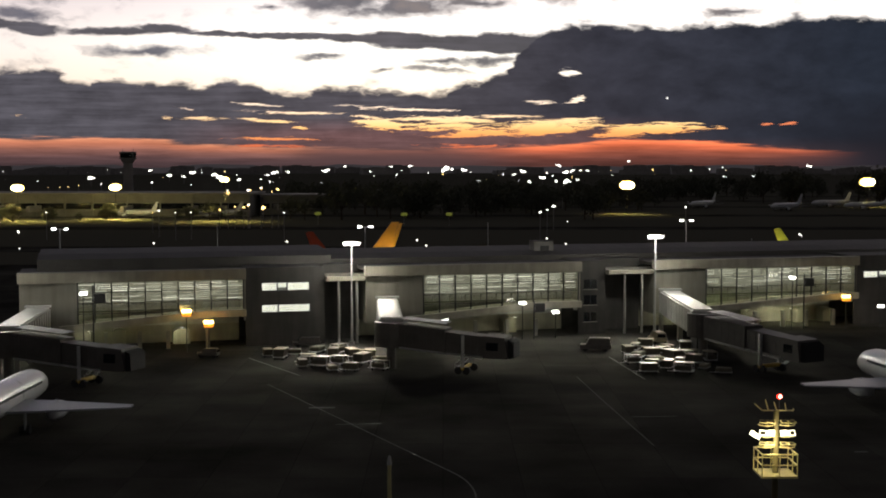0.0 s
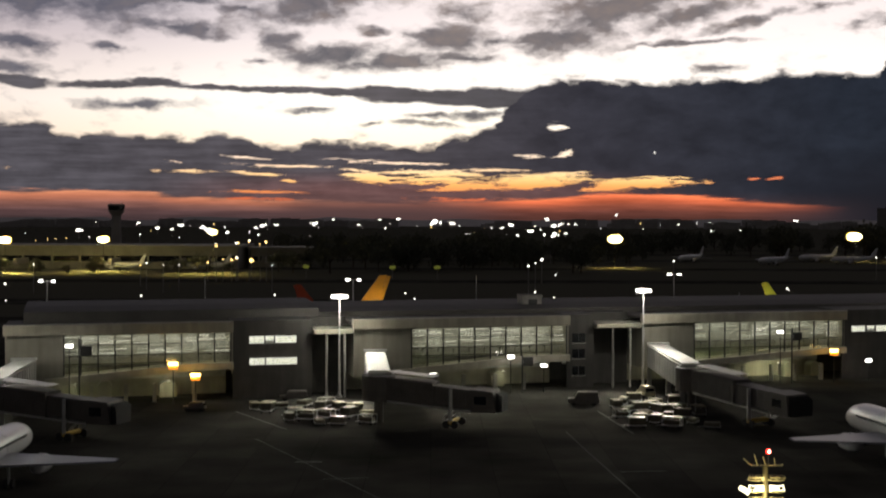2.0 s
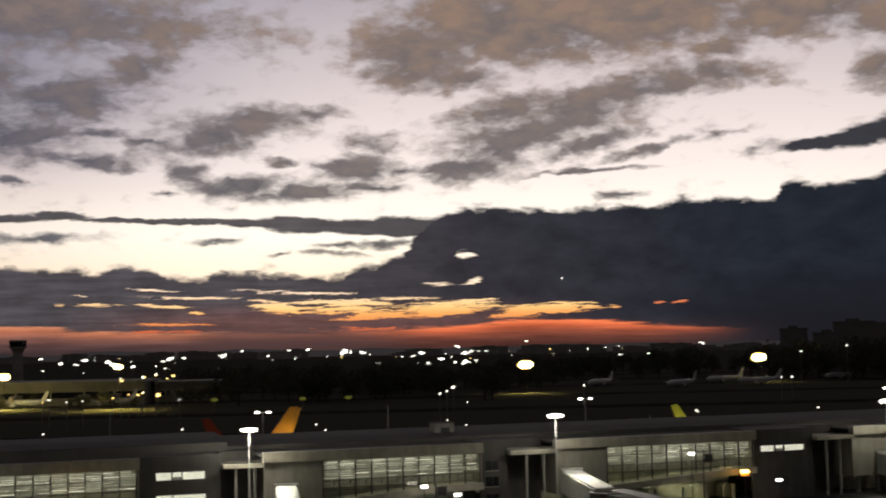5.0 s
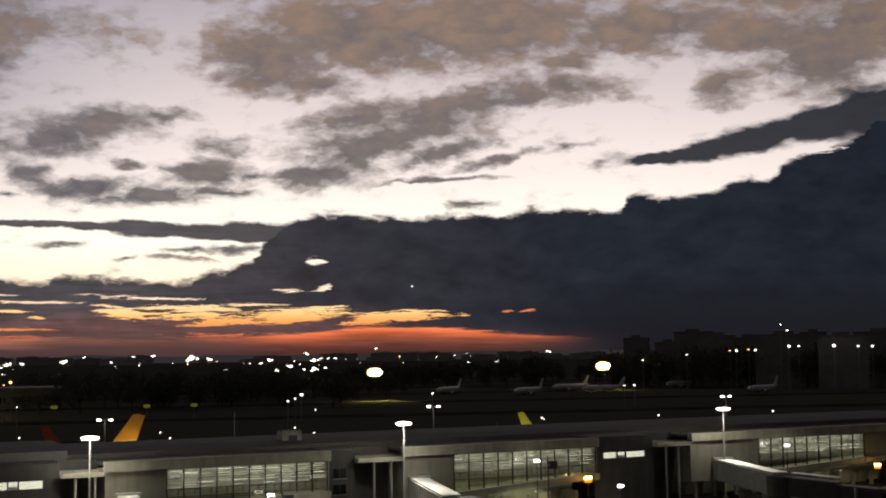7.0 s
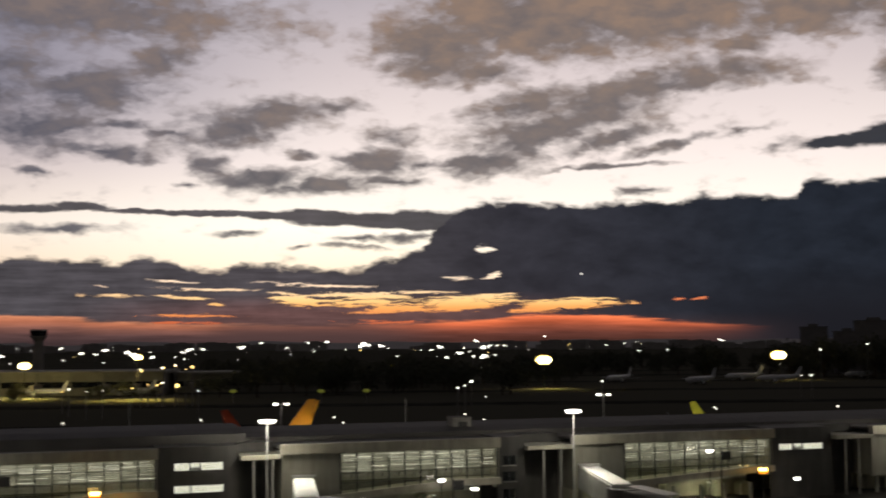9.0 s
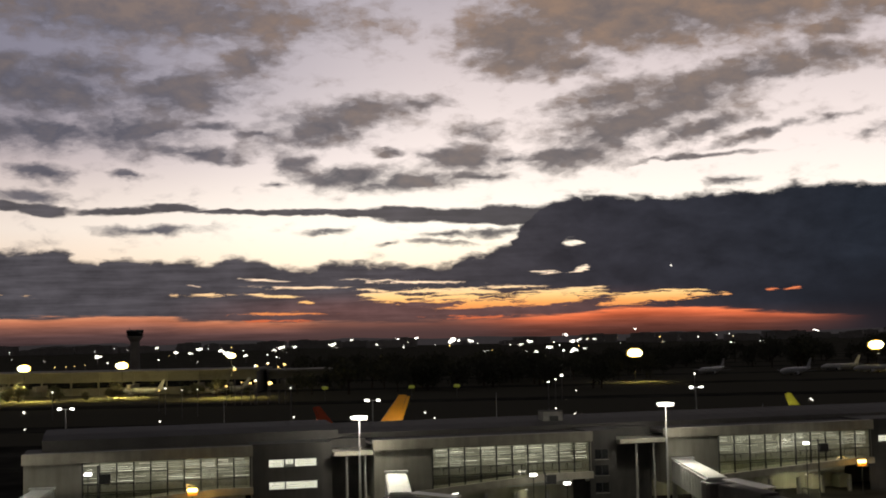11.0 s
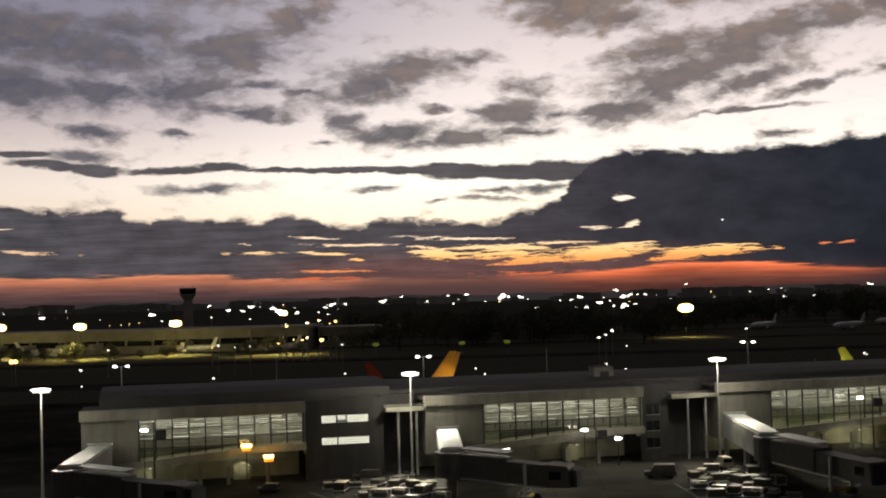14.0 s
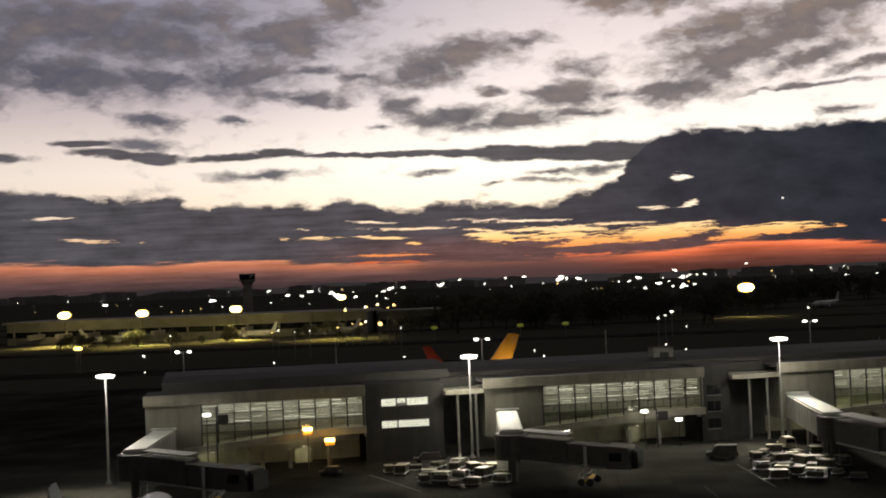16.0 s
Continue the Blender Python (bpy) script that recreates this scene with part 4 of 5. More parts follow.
def far_mast(u, v, h):
    m = C @ pose(u, v, 0)
    top = thing("light_mast", m, "grey pole with two small lamps behind the concourse", "light mast", "rear masts")
    part("pole", pole((0, 0, 0), (0, 0, h), 0.2, 0.12, 8), steel, top)
    part("arm", block(-1.2, 1.2, -0.08, 0.08, h - 0.08, h + 0.05), steel, top)
    for s in (-1.0, 1.0):
        part("lamp", block(s * 1.15 - 0.38, s * 1.15 + 0.38, -0.45, 0.2, h - 0.16, h + 0.16 + 0.08 * (s < 0), 0.08), lamp_white, top, "white lamp")


far_mast(8.0, 40, 17.6)
far_mast(78.0, 40, 18.1)
far_mast(157.0, 40, 18.2)
far_mast(-50.5, 40, 17.9)

for x, y, h in ((9.3, 261.8, 17.9), (-41.4, 232.3, 19.2), (69.2, 283.7, 13.3)):
    p = thing("slim_pole", pose(x, y, 0), "thin grey unlit pole behind the concourse roof", "pole", "roof poles")
    part("pole", pole((0, 0, 0), (0, 0, h), 0.13, 0.07, 8), steel, p)
    part("finial", pole((0, 0, h), (0, 0, h + 0.25), 0.1, 0.03, 8), steel, p)
    part("foot", pole((0, 0, 0), (0, 0, 0.3), 0.3, 0.26, 8), concrete, p)


# ---- boarding bridges ----
def boarding_bridge(a, b, c, w=3.6, label="grey boarding bridge with a white roof and dark telescopic tunnel"):
    """Fixed tunnel from the lounge at a to the rotunda at b, then a telescopic tunnel down to the cab at c."""
    top = thing("boarding_bridge", C, label, "boarding bridge", "boarding bridges")
    a, b, c = Vector((*a, 4.2)), Vector((*b, 4.2)), Vector((*c, 3.0))

    def beam(name, p, q, half, z0, z1, mat, lab="", parent=top):
        d = (q - p).to_2d().normalized()
        n = Vector((-d.y, d.x)) * half
        bm = bmesh.new()
        low = [(p.x + n.x, p.y + n.y, p.z + z0), (p.x - n.x, p.y - n.y, p.z + z0), (q.x - n.x, q.y - n.y, q.z + z0), (q.x + n.x, q.y + n.y, q.z + z0)]
        hexa(bm, low, [(x, y, z - z0 + z1) for x, y, z in low])
        return part(name, bm, mat, parent, lab)
    body = beam("fixed_tunnel", a, b, w / 2, -0.6, 3.1, tunnel_skin, "light grey panelled tunnel")
    beam("tunnel_roof", a, b, w / 2 - 0.25, 3.1, 3.42, tunnel_roof, "white roof deck")
    beam("roof_cap", a, a.lerp(b, 0.05), w / 2 + 0.15, 3.43, 3.75, tunnel_roof)
    n = 12
    d = (b - a).to_2d().normalized()
    side = Vector((-d.y, d.x))
    for k in range(1, n):
        p = a.lerp(b, k / n)
        for s in (-1, 1):
            bm = bmesh.new()
            o = p.to_2d() + side * s * (w / 2 + 0.02)
            box(bm, o.x - 0.05, o.x + 0.05, o.y - 0.05, o.y + 0.05, p.z - 0.6, p.z + 3.1)
            part("rib", bm, tunnel_skin, body)
    for k in (0.35, 0.75):
        p = a.lerp(b, k)
        part("column", block(p.x - 0.35, p.x + 0.35, p.y - 0.35, p.y + 0.35, 0, 3.6), concrete, top)
    part("rotunda", pole((b.x, b.y, 3.4), (b.x, b.y, 7.0), 2.5, seg=20), tunnel_dark, top, "dark round rotunda")
    part("rotunda_column", pole((b.x, b.y, 0), (b.x, b.y, 3.4), 0.7, seg=12), tunnel_dark, top)
    mid = b.lerp(c, 0.55)
    beam("outer_tunnel", b.lerp(c, 0.1), mid, 1.75, -0.5, 2.7, tunnel_dark, "dark outer tunnel")
    beam("inner_tunnel", b.lerp(c, 0.45), c, 1.5, -0.35, 2.4, tunnel_dark, "dark inner tunnel")
    # stiffening ribs, cable tray and handrail along the telescopic tunnels
    for k in range(26):
        f = 0.1 + k * 0.034
        p = b.lerp(c, f)
        half, z0, z1 = (1.79, -0.5, 2.68) if f < 0.55 else (1.54, -0.35, 2.38)
        if k % 2 == 0:
            beam("tunnel_rib", p, b.lerp(c, f + 0.006), half, z0, z1, tunnel_dark)
    beam("cable_tray", b.lerp(c, 0.12), b.lerp(c, 0.9), 1.86, -0.75, -0.52, steel, "grey cable tray")
    beam("handrail", b.lerp(c, 0.12), mid, 1.5, 3.55, 3.60, steel, "thin roof handrail")
    beam("outer_roof", b.lerp(c, 0.1), mid, 1.55, 2.71, 2.8, tunnel_dark)
    d = (c - b).to_2d().normalized()
    q = pose(c.x, c.y, 0, 0, 0, math.degrees(math.atan2(d.y, d.x)))
    bm = bmesh.new()
    hexa(bm, ((-1.5, -2.0, 2.5), (2.2, -2.0, 2.5), (2.2, 2.0, 2.5), (-1.5, 2.0, 2.5)), ((-1.5, -2.0, 5.7), (1.7, -2.0, 5.5), (1.7, 2.0, 5.5), (-1.5, 2.0, 5.7)), q)
    cab = part("cab", bm, tunnel_dark, top, "dark boarding cab")
    bm = bmesh.new()
    for k in range(5):
        box(bm, 2.2 + k * 0.18, 2.28 + k * 0.18, -1.8, 1.8, 2.6, 5.3 - 0.1 * k, q)
    part("bellows", bm, rubber, cab)
    bm = bmesh.new()
    box(bm, -1.0, 0.8, -2.03, -2.0, 3.6, 4.8, q)
    part("cab_window", bm, cockpit_glass, cab)
    w0 = b.lerp(c, 0.72)
    n2 = Vector((-d.y, d.x))
    for s in (-1, 1):
        o = w0.to_2d() + n2 * s * 1.9
        part("lift_column", block(o.x - 0.22, o.x + 0.22, o.y - 0.22, o.y + 0.22, 0.9, 5.6), steel, top)
        for e in (-0.6, 0.6):
            o2 = o + d * e
            part("wheel", pole((o2.x - n2.x * 0.2, o2.y - n2.y * 0.2, 0.55), (o2.x + n2.x * 0.2, o2.y + n2.y * 0.2, 0.55), 0.55, seg=14), rubber, top)
    bm = bmesh.new()
    rod(bm, (*(w0.to_2d() + n2 * 2.1), 0.9), (*(w0.to_2d() - n2 * 2.1), 0.9), 0.3, 0.3, 8)
    part("axle", bm, yellow_paint, top)
    # service stair beside the cab
    tread = block(-0.14, 0.14, -0.4, 0.4, -0.03, 0.03)
    first_ = None
    for k in range(14):
        m = q @ pose(-3.06 - k * 0.28, 2.5, 2.83 - k * 0.2)
        if first_ is None:
            first_ = part("stair_tread", tread, steel, top)
            first_.matrix_basis = m
        else:
            again("stair_tread", first_.data, top, m)
    for s in (2.08, 2.92):
        bm = bmesh.new()
        rod(bm, q @ Vector((-2.9, s, 2.85)), q @ Vector((-6.9, s, 0.0)), 0.05, 0.05, 5)
        part("stair_stringer", bm, steel, top)
        bm = bmesh.new()
        rod(bm, q @ Vector((-2.9, s, 3.8)), q @ Vector((-6.9, s, 0.95)), 0.03, 0.03, 5)
        rod(bm, q @ Vector((-6.9, s, 0.95)), q @ Vector((-6.9, s, 0.0)), 0.03, 0.03, 5)
        part("stair_rail", bm, steel, top)
    return top


boarding_bridge((3.7, -0.95), (-1.5, -27.7), (12.0, -36.5))
boarding_bridge((55.3, -0.95), (47.6, -30.0), (52.5, -50.0))
boarding_bridge((-52.4, -0.95), (-55.3, -24.2), (-40.5, -34.0))
boarding_bridge((123.0, -0.95), (113.8, -29.0), (124.0, -45.0))


# ---- aircraft ----
def airliner(m, s, tail, label, group="", engines=True, body=None):
    """A twin-engined airliner, nose along +y; s = 1 is 37.6 m long."""
    top = thing("airliner", m @ Matrix.Scale(s, 4), label, "aircraft", group)
    prof = [(0, 0.05, 3.1), (-0.4, 0.55, 3.15), (-1.2, 1.1, 3.3), (-2.6, 1.6, 3.5), (-4.5, 1.9, 3.65), (-6.5, 1.98, 3.7), (-24, 1.98, 3.7), (-28, 1.8, 3.95), (-32, 1.25, 4.4), (-35.5, 0.6, 4.85), (-37.4, 0.2, 5.1)]
    fus = part("fuselage", lathe(prof, 24), body or plane_white, top, "white fuselage")
    bm = bmesh.new()
    for sx in (-1, 1):
        for k in range(3):
            a = 0.12 + k * 0.5
            hexa(bm, [(sx * (0.10 + k * 0.42), -2.05 - k * 0.35, 4.35), (sx * (0.48 + k * 0.42), -2.2 - k * 0.45, 4.35), (sx * (0.46 + k * 0.40), -2.9 - k * 0.4, 4.35), (sx * (0.10 + k * 0.4), -2.75 - k * 0.3, 4.35)],
                 [(sx * (0.10 + k * 0.40), -2.35 - k * 0.35, 4.86), (sx * (0.46 + k * 0.38), -2.5 - k * 0.45, 4.84 - 0.08 * k), (sx * (0.44 + k * 0.36), -3.0 - k * 0.4, 4.84 - 0.08 * k), (sx * (0.10 + k * 0.36), -2.95 - k * 0.3, 4.86)])
    part("cockpit_window", bm, cockpit_glass, fus)
    bm = bmesh.new()
    for sx in (-1, 1):
        for k in range(44):
            y = -6.2 - k * 0.52
            box(bm, sx * 1.93 - 0.05, sx * 1.93 + 0.05, y - 0.11, y + 0.11, 4.0, 4.32)
    part("cabin_window", bm, cockpit_glass, fus, kind="stuff")
    for sx in (-1, 1):
        bm = bmesh.new()
        hexa(bm, ((sx * 1.5, -11.8, 2.5), (sx * 17, -19.6, 3.75), (sx * 17, -21.2, 3.75), (sx * 1.5, -18.6, 2.5)),
             ((sx * 1.5, -12.1, 3.1), (sx * 17, -19.8, 3.92), (sx * 17, -21.1, 3.86), (sx * 1.5, -18.6, 2.75)))
        part("wing", bm, plane_belly, top, "grey wing")
        bm = bmesh.new()
        hexa(bm, ((sx * 0.5, -32.0, 4.7), (sx * 6.2, -35.4, 5.2), (sx * 6.2, -36.8, 5.2), (sx * 0.5, -36.0, 4.7)),
             ((sx * 0.5, -32.2, 5.0), (sx * 6.2, -35.5, 5.35), (sx * 6.2, -36.8, 5.3), (sx * 0.5, -36.0, 4.85)))
        part("tailplane", bm, plane_belly, top)
        if engines:
            e = part("engine", lathe([(0, 0.85, 0), (-0.25, 1.05, 0), (-1.6, 1.12, 0), (-3.2, 0.9, 0), (-4.2, 0.55, 0)], 18), plane_white, top, "white engine nacelle")
            e.matrix_basis = pose(sx * 5.75, -10.6, 1.75)
            part("engine_fan", lathe([(0.012, 0.82, 0), (0.02, 0.1, 0)], 16), rubber, e)
            bm = bmesh.new()
            box(bm, sx * 5.75 - 0.15, sx * 5.75 + 0.15, -15.2, -12.2, 2.4, 3.1)
            part("pylon", bm, plane_belly, top)
        for o in (-0.4, 0.4):
            part("wheel", pole((sx * 3.8 + o - 0.17, -18.0, 0.58), (sx * 3.8 + o + 0.17, -18.0, 0.58), 0.58, seg=12), rubber, top)
        part("landing_gear", pole((sx * 3.8, -18.0, 0.5), (sx * 3.6, -17.6, 2.9), 0.16), steel, top)
        part("nose_wheel", pole((sx * 0.25 - 0.1, -5.0, 0.38), (sx * 0.25 + 0.1, -5.0, 0.38), 0.38, seg=12), rubber, top)
    part("landing_gear", pole((0, -5.0, 0.3), (0, -4.8, 2.2), 0.11), steel, top)
    bm = bmesh.new()
    hexa(bm, ((-0.22, -31.6, 5.3), (0.22, -31.6, 5.3), (0.16, -35.6, 5.4), (-0.16, -35.6, 5.4)),
         ((-0.08, -36.6, 11.9), (0.08, -36.6, 11.9), (0.06, -37.9, 11.9), (-0.06, -37.9, 11.9)))
    part("fin", bm, tail, top, "painted tail fin")
    bm = bmesh.new()
    hexa(bm, ((-0.12, -35.64, 5.6), (0.12, -35.64, 5.6), (0.05, -36.5, 5.9), (-0.05, -36.5, 5.9)),
         ((-0.05, -37.92, 11.7), (0.05, -37.92, 11.7), (0.03, -38.5, 11.7), (-0.03, -38.5, 11.7)))
    part("rudder", bm, tail, top, "painted rudder")
    return top


airliner(pose(-50.0, 156.8, 0, 0, 0, -0.5), 0.95, plane_white, "white airliner parked nose-in at its stand", "parked airliners")
airliner(pose(57.2, 172.2, 0, 0, 0, 7.3), 1.0, plane_white, "white airliner parked nose-in at its stand", "parked airliners")

# taxiing airliners behind the concourse, of which the fins show
def heading(az, d):
    return d * math.sin(radians(az)), d * math.cos(radians(az))


x, y = heading(-2.05, 296)
airliner(pose(x - 51, y - 13, 0, 0, 0, 104.7), 1.40, tail_yellow, "airliner with a yellow-orange fin taxiing behind the concourse", "taxiing airliners")
x, y = heading(-5.95, 336)
airliner(pose(x + 37.3, y + 9.8, 0, 0, 0, -75.3), 1.04, tail_orange, "airliner with an orange-red fin taxiing behind the concourse", "taxiing airliners")
x, y = heading(14.85, 366)
airliner(pose(x + 37.3, y + 9.8, 0, 0, 0, -75.3), 1.04, tail_green, "airliner with a yellow-green fin taxiing behind the concourse", "taxiing airliners")
# logo lamps on their tailplanes
for az, d, z, watts, colour in ((-2.05, 296, 9.8, 330, (1.0, 0.82, 0.50)), (-5.95, 340, 8.2, 900, (1.0, 0.9, 0.8)), (14.85, 366, 7.4, 380, (1.0, 0.95, 0.8))):
    x, y = heading(az, d)
    d_ = bpy.data.lights.new("logo_light", "POINT")
    d_.energy, d_.color, d_.shadow_soft_size = watts, colour, 0.2
    new("logo_light", d_).location = (x - 1, y - 3.2, z)
# parked far out on the dim field
for x, y, turn in ((169, 866, 138), (212, 819, 130), (259, 891, 112), (268, 848, 100), (357, 919, 118), (362, 784, 120)):
    airliner(pose(x, y, 0, 0, 0, turn), 0.9, plane_white, "white airliner parked far out on the dim field", "remote airliners")


for x, y, turn in ((-186, 722, 62), (-246, 716, -58), (-140, 724, 66)):
    airliner(pose(x, y, 0, 0, 0, turn), 0.8, plane_white, "white airliner under yellow light at the far terminal", "far terminal airliners")

# ---- stand lamps and guidance boxes in front of the lounges ----
def stand_lamp(u, w, amber=False, v=-3.0):
    top = thing("stand_lamp", C @ pose(u, v, 0), "amber lamp on a slim post" if amber else "white lamp on a slim post", "street lamp", "stand lamps")
    part("post", pole((0, 0, 0), (0, 0, w - 0.2), 0.09, 0.07), frame_dark, top)
    # amber head and lens are widened to include the lamp's bloom
    part("lamp_head", block(*((-0.8, 0.8, -0.35, 0.35, w - 0.3, w + 0.3, 0.16) if amber else (-0.6, 0.6, -0.3, 0.3, w - 0.24, w + 0.24, 0.14))), lamp_amber if amber else lamp_white, top, "glowing lamp head")
    part("lamp_hood", block(-0.6, 0.6, -0.36, 0.36, w + 0.305, w + 0.37, 0.02), frame_dark, top)
    if amber:
        part("amber_lens", block(-0.75, 0.75, -0.3, 0.3, w - 0.85, w - 0.305, 0.1), glow("amber_lens", (1.0, 0.35, 0.03), 0.6), top)
    d = bpy.data.lights.new("stand_light", "POINT")
    d.energy, d.color, d.shadow_soft_size = 80, (1.0, 0.72, 0.32) if amber else (1.0, 0.96, 0.86), 0.4
    new("stand_light", d).matrix_basis = C @ pose(u, v - 1.7, w - 0.2)


def guidance_box(u, w, h_post):
    top = thing("guidance_sign", C @ pose(u, -3.0, 0), "dark stand guidance display on a tall post", "sign", "guidance signs")
    part("post", pole((-1.0, 0, 0), (-1.0, 0, h_post), 0.14, 0.12), frame_dark, top)
    part("display", block(-0.85, 0.9, -0.3, 0.3, w - 0.75, w + 0.75, 0.06), frame_dark, top, "dark unlit display")
    part("bracket", block(-1.0, -0.85, -0.08, 0.08, w - 0.3, w + 0.3), steel, top)


for u, w, amber in ((-45.6, 9.8, 0), (-29.7, 6.6, 1), (-26.2, 4.7, 1), (27.0, 6.3, 0), (33.0, 4.6, 0), (78.6, 9.5, 0), (89.7, 5.8, 1),
                    (97.0, 3.8, 0), (162.9, 4.6, 1), (138.2, 9.8, 0)):
    stand_lamp(u, w, amber)
guidance_box(-43.1, 9.0, 11.1)
guidance_box(30.1, 5.4, 6.6)
guidance_box(82.0, 8.6, 10.2)


# ---- baggage dollies, containers and vehicles on the apron ----
def dolly(kind):
    top = thing("container_dolly", pose(0, 0, 0), "", "baggage dolly", "baggage dollies")
    part("deck", block(-0.9, 0.9, -1.5, 1.5, 0.45, 0.58, 0.02), steel, top)
    for sx in (-0.7, 0.7):
        for sy in (-1.1, 1.1):
            part("wheel", pole((sx - 0.08, sy, 0.22), (sx + 0.08, sy, 0.22), 0.22, seg=10), rubber, top)
    part("drawbar", block(-0.05, 0.05, 1.5, 2.5, 0.35, 0.43), steel, top)
    if kind == 0:
        bm = bmesh.new()
        hexa(bm, ((-0.8, -1.4, 0.6), (0.8, -1.4, 0.6), (0.8, 1.4, 0.6), (-0.8, 1.4, 0.6)), ((-0.8, -1.4, 1.75), (1.0, -1.4, 1.75), (1.0, 1.4, 1.75), (-0.8, 1.4, 1.75)))
        part("container", bm, cover_dark, top, "dull container sides")
        part("container_lid", block(-0.86, 1.06, -1.46, 1.46, 1.754, 1.86, 0.03), cream_box, top, "pale container top")
        tagged(top, "dull container with a pale top on a dolly")
    elif kind == 1:
        part("cover", block(-0.85, 0.85, -1.4, 1.4, 0.6, 1.3, 0.12), dull_cover, top, "dull sagging cover")
        tagged(top, "low baggage dolly under a dull canvas cover")
    else:
        for sx in (-0.85, 0.85):
            for sy in (-1.4, 1.4):
                part("corner_post", block(sx - 0.04, sx + 0.04, sy - 0.04, sy + 0.04, 0.58, 1.75), steel, top)
        part("dolly_roof", block(-0.95, 0.95, -1.5, 1.5, 1.754, 1.83, 0.02), cream_box, top, "pale flat roof")
        part("cargo", block(-0.7, 0.7, -1.2, 1.2, 0.6, 1.3, 0.08), cover_dark, top)
        tagged(top, "open baggage cart with a pale roof")
    return top


rng = random.Random(4)
protos = [dolly(0), dolly(1), dolly(2)]
first = iter(protos)
west = ((-27.5, 196.7), (-23.5, 197.9), (-25.1, 194.4), (-20.5, 190.5), (-18.9, 192.2), (-17.1, 196.2), (-16.5, 199.4), (-14.3, 196.0), (-12.8, 198.6), (-11.3, 194.4),
        (-18.2, 186.2), (-16.1, 182.6), (-13.4, 182.6), (-15.6, 188.3), (-12.2, 189.4), (-9.6, 190.6), (-20.9, 186.2), (-9.2, 183.6), (-20.0, 200.1))
east = ((29.2, 199.1), (31.1, 203.2), (33.2, 206.3), (30.2, 194.4), (32.6, 196.5), (34.9, 199.4), (36.2, 203.2), (38.9, 202.4), (28.6, 189.4), (30.9, 186.0), (32.2, 190.4),
        (35.1, 192.6), (37.6, 194.4), (39.8, 198.6), (29.6, 181.0), (34.6, 180.6), (33.0, 184.6), (38.4, 184.4), (37.8, 189.4), (40.6, 191.4), (40.2, 180.0), (35.4, 187.8))
for k, (x, y) in enumerate(west + east):
    kind = (0, 1, 0, 2, 1, 0, 2)[k % 7]
    m = pose(x, y, 0, 0, 0, rng.choice((0, 20, 70, 95, -25)) + rng.uniform(-9, 9))
    src = protos[kind]
    m = m @ Matrix.Scale((0.72, 0.85, 0.95, 0.8)[k % 4], 4)
    if src.get("placed"):
        copy_thing(src, pose(0, 0, 0)).matrix_basis = m
    else:
        src["placed"] = 1
        src.matrix_basis = m
for src in protos:
    del src["placed"]
for ob in scene.objects:
    if "placed" in ob:
        del ob["placed"]


def vehicle(x, y, turn, long, wide, high, paint, label, name="van", category="van"):
    top = thing(name, pose(x, y, 0, 0, 0, turn), label, category)
    bm = bmesh.new()
    hexa(bm, ((-wide / 2, -long / 2, 0.4), (wide / 2, -long / 2, 0.4), (wide / 2, long / 2, 0.4), (-wide / 2, long / 2, 0.4)),
         ((-wide / 2, -long / 2, high * 0.55), (wide / 2, -long / 2, high * 0.55), (wide / 2, long / 2, high * 0.5), (-wide / 2, long / 2, high * 0.5)))
    bmesh.ops.bevel(bm, geom=bm.edges[:], offset=0.08, segments=2, affect="EDGES")
    part("body", bm, paint, top)
    bm = bmesh.new()
    w, h0 = wide / 2 - 0.05, high * 0.5
    hexa(bm, ((-w, -long / 2 + 0.1, h0), (w, -long / 2 + 0.1, h0), (w, long * 0.32, h0), (-w, long * 0.32, h0)),
         ((-w + 0.15, -long / 2 + 0.25, high), (w - 0.15, -long / 2 + 0.25, high), (w - 0.15, long * 0.18, high), (-w + 0.15, long * 0.18, high)))
    bmesh.ops.bevel(bm, geom=bm.edges[:], offset=0.06, segments=1, affect="EDGES")
    part("cabin", bm, paint, top)
    part("windscreen", block(-w + 0.2, w - 0.2, long * 0.27, long * 0.29, h0 + 0.1, high - 0.3), cockpit_glass, top)
    part("rear_window", block(-w + 0.2, w - 0.2, -long / 2 + 0.06, -long / 2 + 0.12, h0 + 0.15, high - 0.25), cockpit_glass, top)
    for sx in (-1, 1):
        for sy in (-0.32, 0.32):
            part("wheel", pole((sx * (wide / 2 - 0.12) - 0.11, sy * long, 0.36), (sx * (wide / 2 - 0.12) + 0.11, sy * long, 0.36), 0.36, seg=14), rubber, top)
        part("headlight", block(sx * (wide / 2 - 0.3) - 0.15, sx * (wide / 2 - 0.3) + 0.15, long / 2 - 0.02, long / 2 + 0.03, 0.7, 0.9), cream_box, top)
    return top


vehicle(24.6, 203.0, 82, 5.0, 2.1, 2.2, tunnel_dark, "dark grey service van beside the baggage dollies")
vehicle(-22.5, 208.0, 96, 4.6, 1.9, 1.6, tunnel_dark, "dark car parked below the office block", "car", "car")
vehicle(-36.5, 196.0, 80, 3.2, 1.6, 1.5, tunnel_dark, "dark baggage tractor on the apron", "baggage_tractor", "tractor")
vehicle(36.2, 212.5, 10, 4.2, 1.9, 2.0, cream_box, "pale service van under the boarding bridge")
vehicle(8.0, 207.0, 100, 4.8, 2.0, 2.1, tunnel_dark, "dark service van under the boarding bridge")

